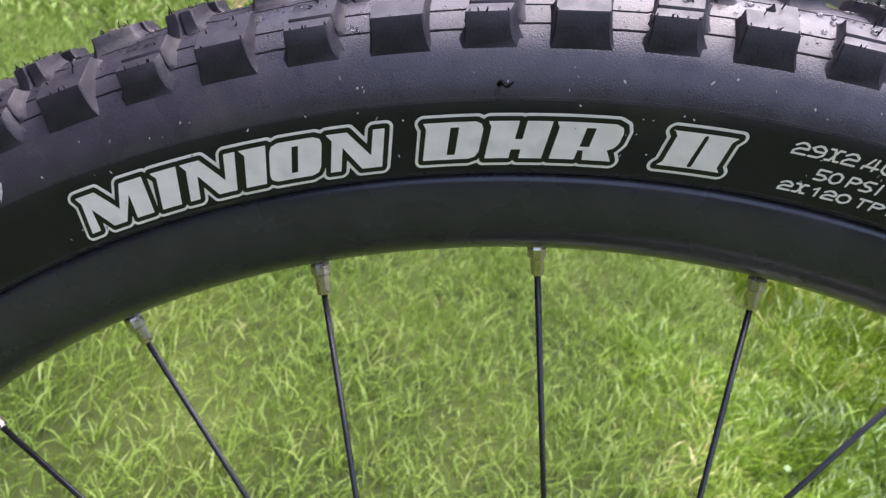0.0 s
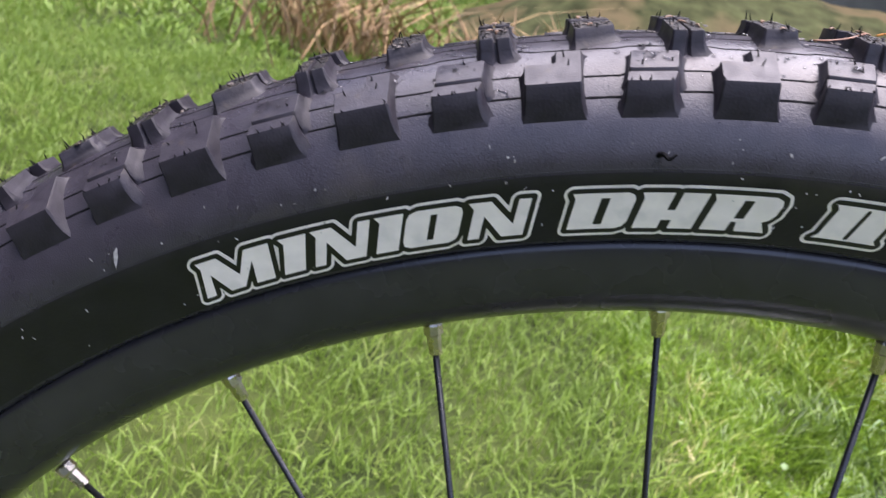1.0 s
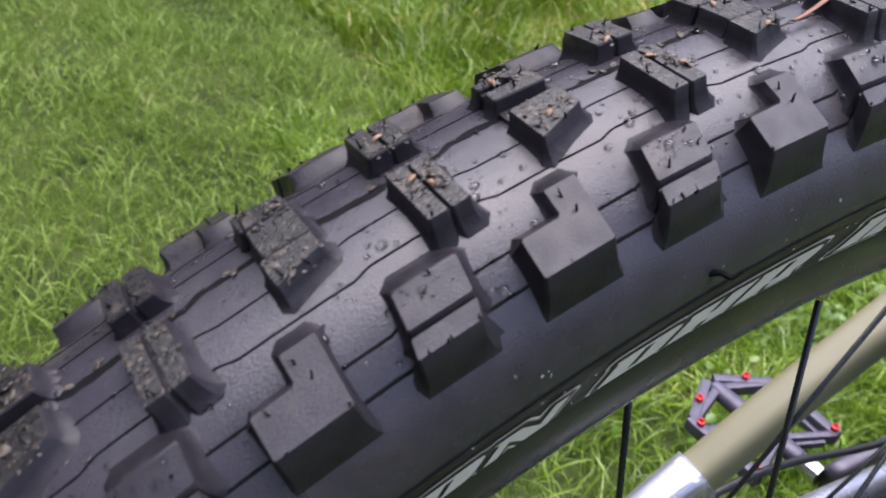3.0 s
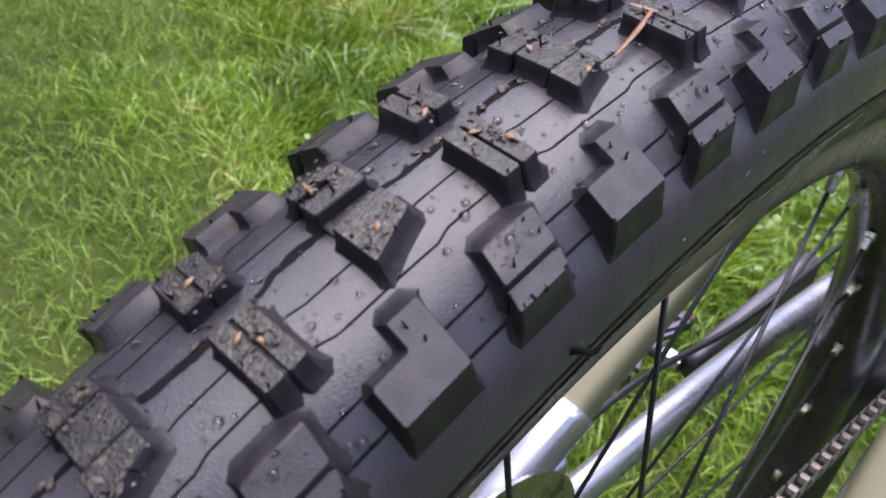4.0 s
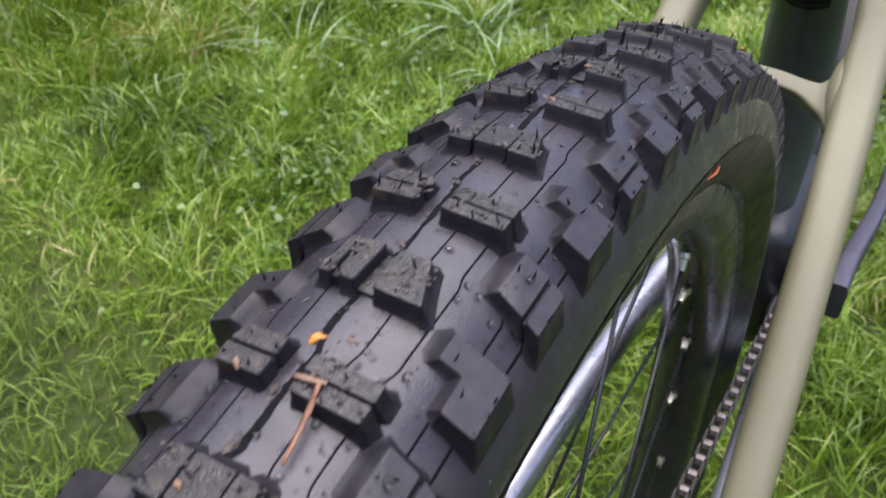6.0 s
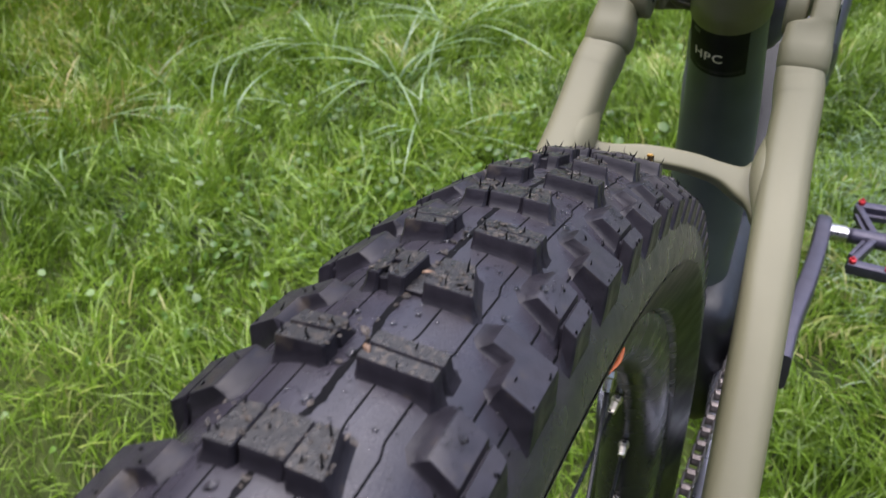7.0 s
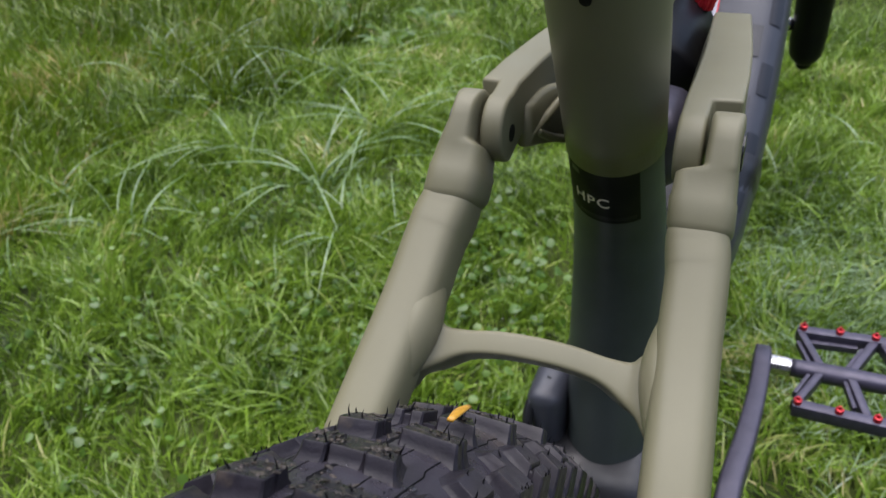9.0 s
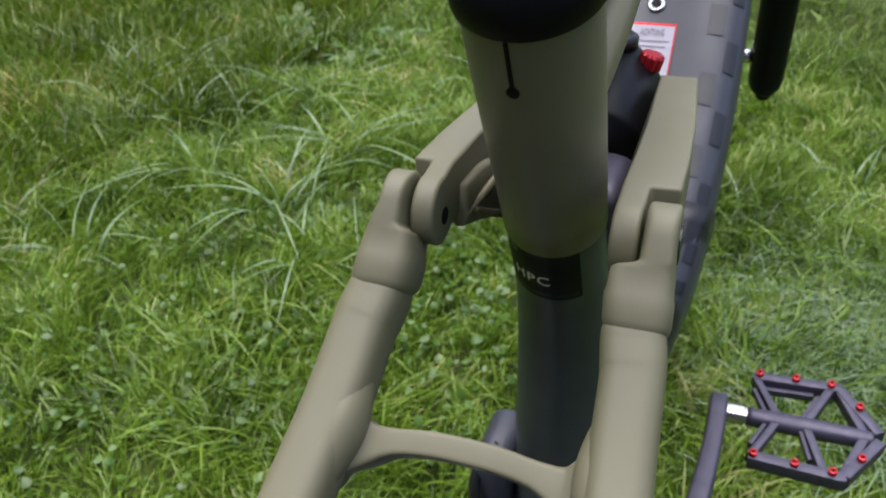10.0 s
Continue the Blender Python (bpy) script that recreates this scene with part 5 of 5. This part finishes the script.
part("shock_cap", turned([(0, 0.012), (0.006, 0.012), (0.008, 0.009)], (0.5700, -0.004, 0.6440), (0.5720, -0.004, 0.6700), 20), BLACK, shock, smooth=True)
part("shock_yoke", rounded_box((0.048, 0.052, 0.040), (0.476, -0.0065, 0.604), 0.013, 4), CRANK, shock, "lavender-grey shock mount", True)
bm = bmesh.new()
for i in range(3):
    x = 0.505 + 0.0045 * i
    bm.faces.new([bm.verts.new((x + dx, -0.0269 + 0.001 * dz, 0.6220 + 0.0016 * dz + 0.1 * (x - 0.5))) for dx, dz in ((0, 0), (0.003, 0), (0.003, 1), (0, 1))])
part("print_bar", bm, PRINT, shock)

# ---- drivetrain ----
BB = Vector((0.4530, 0, 0.3350))
part("crank_spindle", turned([(0, 0.016), (0.13, 0.016)], BB + Vector((0, -0.072, 0)), BB + Vector((0, 0.07, 0)), 24), BLACK, bike, smooth=True)
part("chainring", turned([(0, 0.058), (0.001, 0.0655), (0.003, 0.0655), (0.004, 0.058), (0.0045, 0.03), (0, 0.03)], BB + Vector((0, -0.052, 0)), BB + Vector((0, 0, 0)), 68), BLACK, bike, "black chainring")
CR = [(0.4530, -0.0760, 0.3350, 0.0085, 0.018), (0.5000, -0.0780, 0.3345, 0.0080, 0.0160), (0.5500, -0.0840, 0.3325, 0.0075, 0.0140), (0.6000, -0.0880, 0.3305, 0.0070, 0.0130),
      (0.6380, -0.0890, 0.3290, 0.0070, 0.0135), (0.6520, -0.0890, 0.3285, 0.0062, 0.0105)]
part("crank_arm", sweep(CR, 32, 6.0), CRANK, bike, "dark lavender-grey forged crank arm", 32)
CL = [(0.4530, 0.0760, 0.3350, 0.0085, 0.018), (0.36, 0.084, 0.330, 0.0075, 0.014), (0.2900, 0.0890, 0.3250, 0.0070, 0.0135)]
part("crank_arm", sweep(CL, 24, 3.6), CRANK, bike, "dark lavender-grey forged crank arm", True)


def bar(points, width, height):
    return sweep([(*p, height, width) for p in points], 20, 9.0, side=(0, 0, 1), steps=1)


def pedal_at(origin, sgn):
    """A flat platform pedal, its axle along y from the origin outwards."""
    def at(dx, dy, dz=0.0):
        return Vector(origin) + Vector((dx, dy * sgn, dz))

    body = sweep([(*at(0, 0.012), 0.0065, 0.0065), (*at(0, 0.04), 0.0070, 0.0080), (*at(0, 0.090), 0.0065, 0.0070), (*at(0, 0.1000), 0.0060, 0.0060)], 16, 2.4, side=(0, 0, 1))
    out = [(0.0430, 0.0150), (0.0462, 0.0750), (0.0455, 0.0800), (0.0050, 0.1060)]
    bars = []
    for s in (1, -1):
        rail = [at(dx * s, dy) for dx, dy in out]
        bars.append(bar(rail[:3], 0.0046, 0.0055))
        bars.append(bar([at(0.0445 * s, 0.0790), at(0.0040 * s, 0.1045)], 0.0042, 0.0055))
        bars.append(bar([at(0.0355 * s, 0.0215, -0.003), at(0.0385 * s, 0.0600, -0.003)], 0.0022, 0.0030))
        for a, b, w in (((0.002, 0.034), (0.0425, 0.0165), 0.0030), ((0.002, 0.054), (0.0445, 0.0720 if s > 0 else 0.0660), 0.0032), ((0.003, 0.0940), (0.0440, 0.0780), 0.0034),
                        ((0.002, 0.0270), (0.0300, 0.0160), 0.0016), ((0.004, 0.0500), (0.0340, 0.0630 if s > 0 else 0.0570), 0.0016)):
            bars.append(bar([at(a[0] * s, a[1]), at(b[0] * s, b[1])], w, 0.0048 if w > 0.002 else 0.0028))
    pd = part("pedal", body, PEDAL, bike, "dark anodised flat pedal with red pins", True)
    for bm in bars:
        part("pedal_rail", bm, PEDAL, pd, smooth=30)
    part("pedal_axle", turned([(-0.004, 0.0075), (0.010, 0.0075), (0.0105, 0.0065), (0.014, 0.0065)], at(0, 0), at(0, 1), 12), STEEL, pd, "bright steel axle")
    for dx, dy in ((0.0435, 0.0190), (0.0452, 0.0460), (0.0458, 0.0720), (0.0260, 0.0915), (-0.0435, 0.0180), (-0.0450, 0.0460), (-0.0455, 0.0710), (-0.0270, 0.0905)):
        pin = turned([(0.0050, 0.0030), (0.0088, 0.0030), (0.0092, 0.0018), (0.0082, 0.0012), (0.0115, 0.0010)], at(dx, dy), at(dx, dy, 1), 10)
        part("pin", pin, RED, pd, "red threaded pin")


pedal_at((0.6430, -0.0985, 0.3290), -1)
pedal_at((0.2880, 0.0985, 0.3250), 1)

LINK = to_mesh("chain_link", join(rounded_box((0.0108, 0.0014, 0.0088), (0, 0.0030, 0), 0.0006, 1), rounded_box((0.0108, 0.0014, 0.0088), (0, -0.0030, 0), 0.0006, 1),
                                  turned([(0, 0.0036), (0.0046, 0.0036)], (-0.004, -0.0023, 0), (-0.004, 1, 0), 8)), CHAIN)
chain = empty("drive_chain", "", "")
chain.parent = bike
for z0, z1 in ((0.478, 0.375),):
    n = 36
    for k in range(n):
        u = k / (n - 1)
        x = 0.0 + 0.455 * u
        part("chain_link", LINK, CHAIN, chain, m=pose(x, -0.0290 - 0.0180 * u, z0 + (z1 - z0) * u, 0, math.degrees(math.atan2(z0 - z1, 0.455)), 0))

# ---- fork and front wheel, mostly hidden by the frame ----
for sgn in (-1, 1):
    leg = [(1.262, 0.098 * sgn, 0.335, 0.0150, 0.0150), (1.258, 0.098 * sgn, 0.345, 0.0215, 0.0215), (1.245, 0.098 * sgn, 0.40, 0.0225, 0.0225), (1.205, 0.098 * sgn, 0.52, 0.0225, 0.0225), (1.15, 0.096 * sgn, 0.68, 0.0235, 0.0235)]
    lg = part("fork_leg", sweep(leg, 28), SHOCK, bike, "black lower fork leg", True)
    part("fork_knob", turned([(0, 0.011), (0.005, 0.0135), (0.009, 0.0135), (0.010, 0.0105), (0.018, 0.0100), (0.022, 0.007)], (1.262, 0.098 * sgn, 0.337), (1.272, 0.098 * sgn, 0.30), 18), SHOCK, lg)
    part("fork_stanchion", turned([(0, 0.018), (0.26, 0.018)], (1.15, 0.096 * sgn, 0.68), (1.063, 0.085 * sgn, 0.92), 20), SHOCK, lg, smooth=True)
part("fork_crown", rounded_box((0.05, 0.21, 0.045), (1.045, 0, 0.90), 0.012, 3), BLACK, bike, "black fork crown", True)
part("front_axle", turned([(0, 0.007), (0.004, 0.009), (0.014, 0.009), (0.016, 0.007), (0.13, 0.007)], (1.25, -0.076, 0.380), (1.25, 1, 0.380), 18), STEEL, bike, "silver front axle end", True)
FRONT = Matrix.Translation((1.25, 0, 0.38)) @ Matrix.Diagonal((1.0, 1.0, 1.0, 1))
ft = part("front_tyre", clean(revolve(section, 160)), RUBBER, bike, "black knobbly front tyre", True, FRONT)
part("front_rim", clean(revolve(rim_prof, 120)), RIM, bike, "black front rim", True, FRONT)
front_tread = bmesh.new()
for k in range(102):
    turn = Matrix.Rotation(radians(PITCH * k), 4, "Y")
    centre, sides = row_meshes(k)
    for me in (*centre, *sides):
        first = len(front_tread.verts)
        front_tread.from_mesh(me)
        front_tread.verts.ensure_lookup_table()
        for v in front_tread.verts[first:]:
            v.co = turn @ v.co
front_rest = to_mesh("tread_knobs", front_tread, KNOB_SHADED, 32, False)
front_rest.materials.append(KNOB_DIRTY)
tagged(part("tread_knobs", front_rest, KNOB_SHADED, ft), kind="stuff")

# ---- wet and dirt on the tyre ----
def water_drops():
    r = random.Random(11)
    mats = []
    for k in range(3600):
        deg = r.uniform(-34, 34)
        if r.random() < 0.9:
            y = r.uniform(-0.0235, 0.016)
            base = casing_r(y)
        else:
            y = r.uniform(-0.0215, -0.0185)
            k2 = math.floor((deg - ROW0 - 1.9) / PITCH)
            deg = ROW0 + PITCH * (k2 // 2 * 2) + r.uniform(2.0, 3.3)
            base = side_top(y) - 0.0001
        s = min(0.00016 * math.exp(r.gauss(0, 0.8)), 0.0010)
        mats.append(HUB @ Matrix.Translation(at_wheel(base, deg, y)) @ Matrix.Rotation(radians(deg), 4, "Y") @ Matrix.Diagonal((s * r.uniform(0.9, 1.3), s, s * 0.75, 1)))
    thing("water_drops", blobs("water_drops", mats, DROP, True, 2), "small clear rain drops lying on the tyre", "water", kind="stuff")


water_drops()


def crumbs(mats, r, deg, y, spread_d, spread_y, count, size, top):
    for _ in range(count):
        d, yy = deg + r.uniform(-spread_d, spread_d), y + r.uniform(-spread_y, spread_y)
        s = size * r.uniform(0.4, 1.5)
        mats.append(HUB @ Matrix.Translation(at_wheel(top(yy) + s * 0.15, d, yy)) @ Matrix.Rotation(radians(d), 4, "Y") @ pose(0, 0, 0, r.uniform(-20, 20), r.uniform(-20, 20), r.uniform(0, 180))
                    @ Matrix.Diagonal((s * r.uniform(0.8, 2.2), s, s * 0.35, 1)))


def mud_crumbs():
    r = random.Random(5)
    mats = []
    for k in range(-6, 18):
        deg = ROW0 + PITCH * k
        for y in (-0.006, 0.007):
            if r.random() < 0.85:
                crumbs(mats, r, deg + 0.75, y, 0.6, 0.0045, r.randint(14, 26), 0.00034, centre_top)
            if r.random() < 0.5:
                crumbs(mats, r, deg + 0.8, y + r.uniform(-0.003, 0.003), 0.3, 0.0016, r.randint(2, 4), 0.0006, centre_top)
        crumbs(mats, r, deg + 0.7, 0.0022, 1.6, 0.0008, r.randint(2, 9), 0.0005, lambda yy: casing_r(yy) + 0.0002)
    thing("mud_crumbs", blobs("mud_crumbs", mats, MUD, False, 1, 0.3), "wet dark brown mud crumbs stuck on the knobs", "mud", kind="stuff")


mud_crumbs()


def wheel_strip(points, width, thick):
    """A thin flake lying on the tyre through (radius, degrees, y)."""
    return sweep([(*(HUB @ at_wheel(*p)), w, thick) for p, w in zip(points, width)], 8, 2.0, steps=3)


def flake(name, points, width, thick, mat, label, category):
    thing(name, to_mesh(name, wheel_strip(points, width, thick), mat, True), label, category)


flake("bark_strip", [(0.3672, -7.1, -0.0070), (0.3676, -6.43, -0.0064), (0.3686, -5.73, -0.0059), (0.3702, -5.15, -0.0055)], (0.0003, 0.0005, 0.0006, 0.0004), 0.0002, TWIG,
      "wet red-brown strip of bark on the tyre", "bark")
flake("bark_chip", [(0.3701, -5.22, -0.0011), (0.37015, -5.15, -0.0040), (0.3700, -5.06, -0.0065)], (0.0004, 0.0006, 0.0004), 0.0002, PALE_BARK, "pale brown chip of bark on a tread knob", "bark")
flake("orange_petal", [(0.3695, -4.3, 0.0007), (0.3703, -4.08, 0.0), (0.3701, -3.98, -0.0014)], (0.0003, 0.0008, 0.0004), 0.0002, PETAL, "small curled orange petal on the tread", "petal")
flake("yellow_leaf", [(0.3714, 38.3, -0.0087), (0.3722, 39.9, -0.0074), (0.3718, 42.2, -0.0050)], (0.0009, 0.0014, 0.0009), 0.0005, YELLOW, "small yellow fallen leaf on the tyre", "leaf")
flake("orange_leaf", [(0.3345, 18.6, -0.0284), (0.3350, 19.6, -0.0292), (0.3356, 20.6, -0.0290)], (0.0003, 0.0007, 0.0003), 0.0003, ORANGE, "small orange leaf stuck on the sidewall", "leaf")
for d, y, ln, turn in ((-19.3, -0.0052, 0.0011, 20), (-19.0, -0.0082, 0.0008, 70), (-12.0, -0.0045, 0.001, 150), (-11.6, -0.0098, 0.0012, 100), (-15.5, -0.0068, 0.0009, 40), (-19.1, 0.0085, 0.001, 10),
                       (-15.7, 0.0075, 0.0013, 80), (-12.2, 0.0052, 0.0012, 30), (-5.5, 0.0092, 0.0012, 45), (-3.76, -0.0053, 0.001, 100), (-8.6, 0.0035, 0.0009, 60), (-8.4, -0.0080, 0.0008, 20),
                       (8.9, -0.002, 0.001, 50), (12.6, -0.001, 0.0012, 120)):
    dd, dy = math.degrees(ln * math.cos(radians(turn)) / 0.37), ln * math.sin(radians(turn))
    flake("bark_chip", [(centre_top(y) - 0.0002, d - dd, y - dy), (centre_top(y) + 0.00025, d, y), (centre_top(y) + 0.0001, d + dd, y + dy)], (0.0002, 0.0006, 0.0002), 0.00022, PALE_BARK,
          "pale brown chip of bark on a tread knob", "bark")
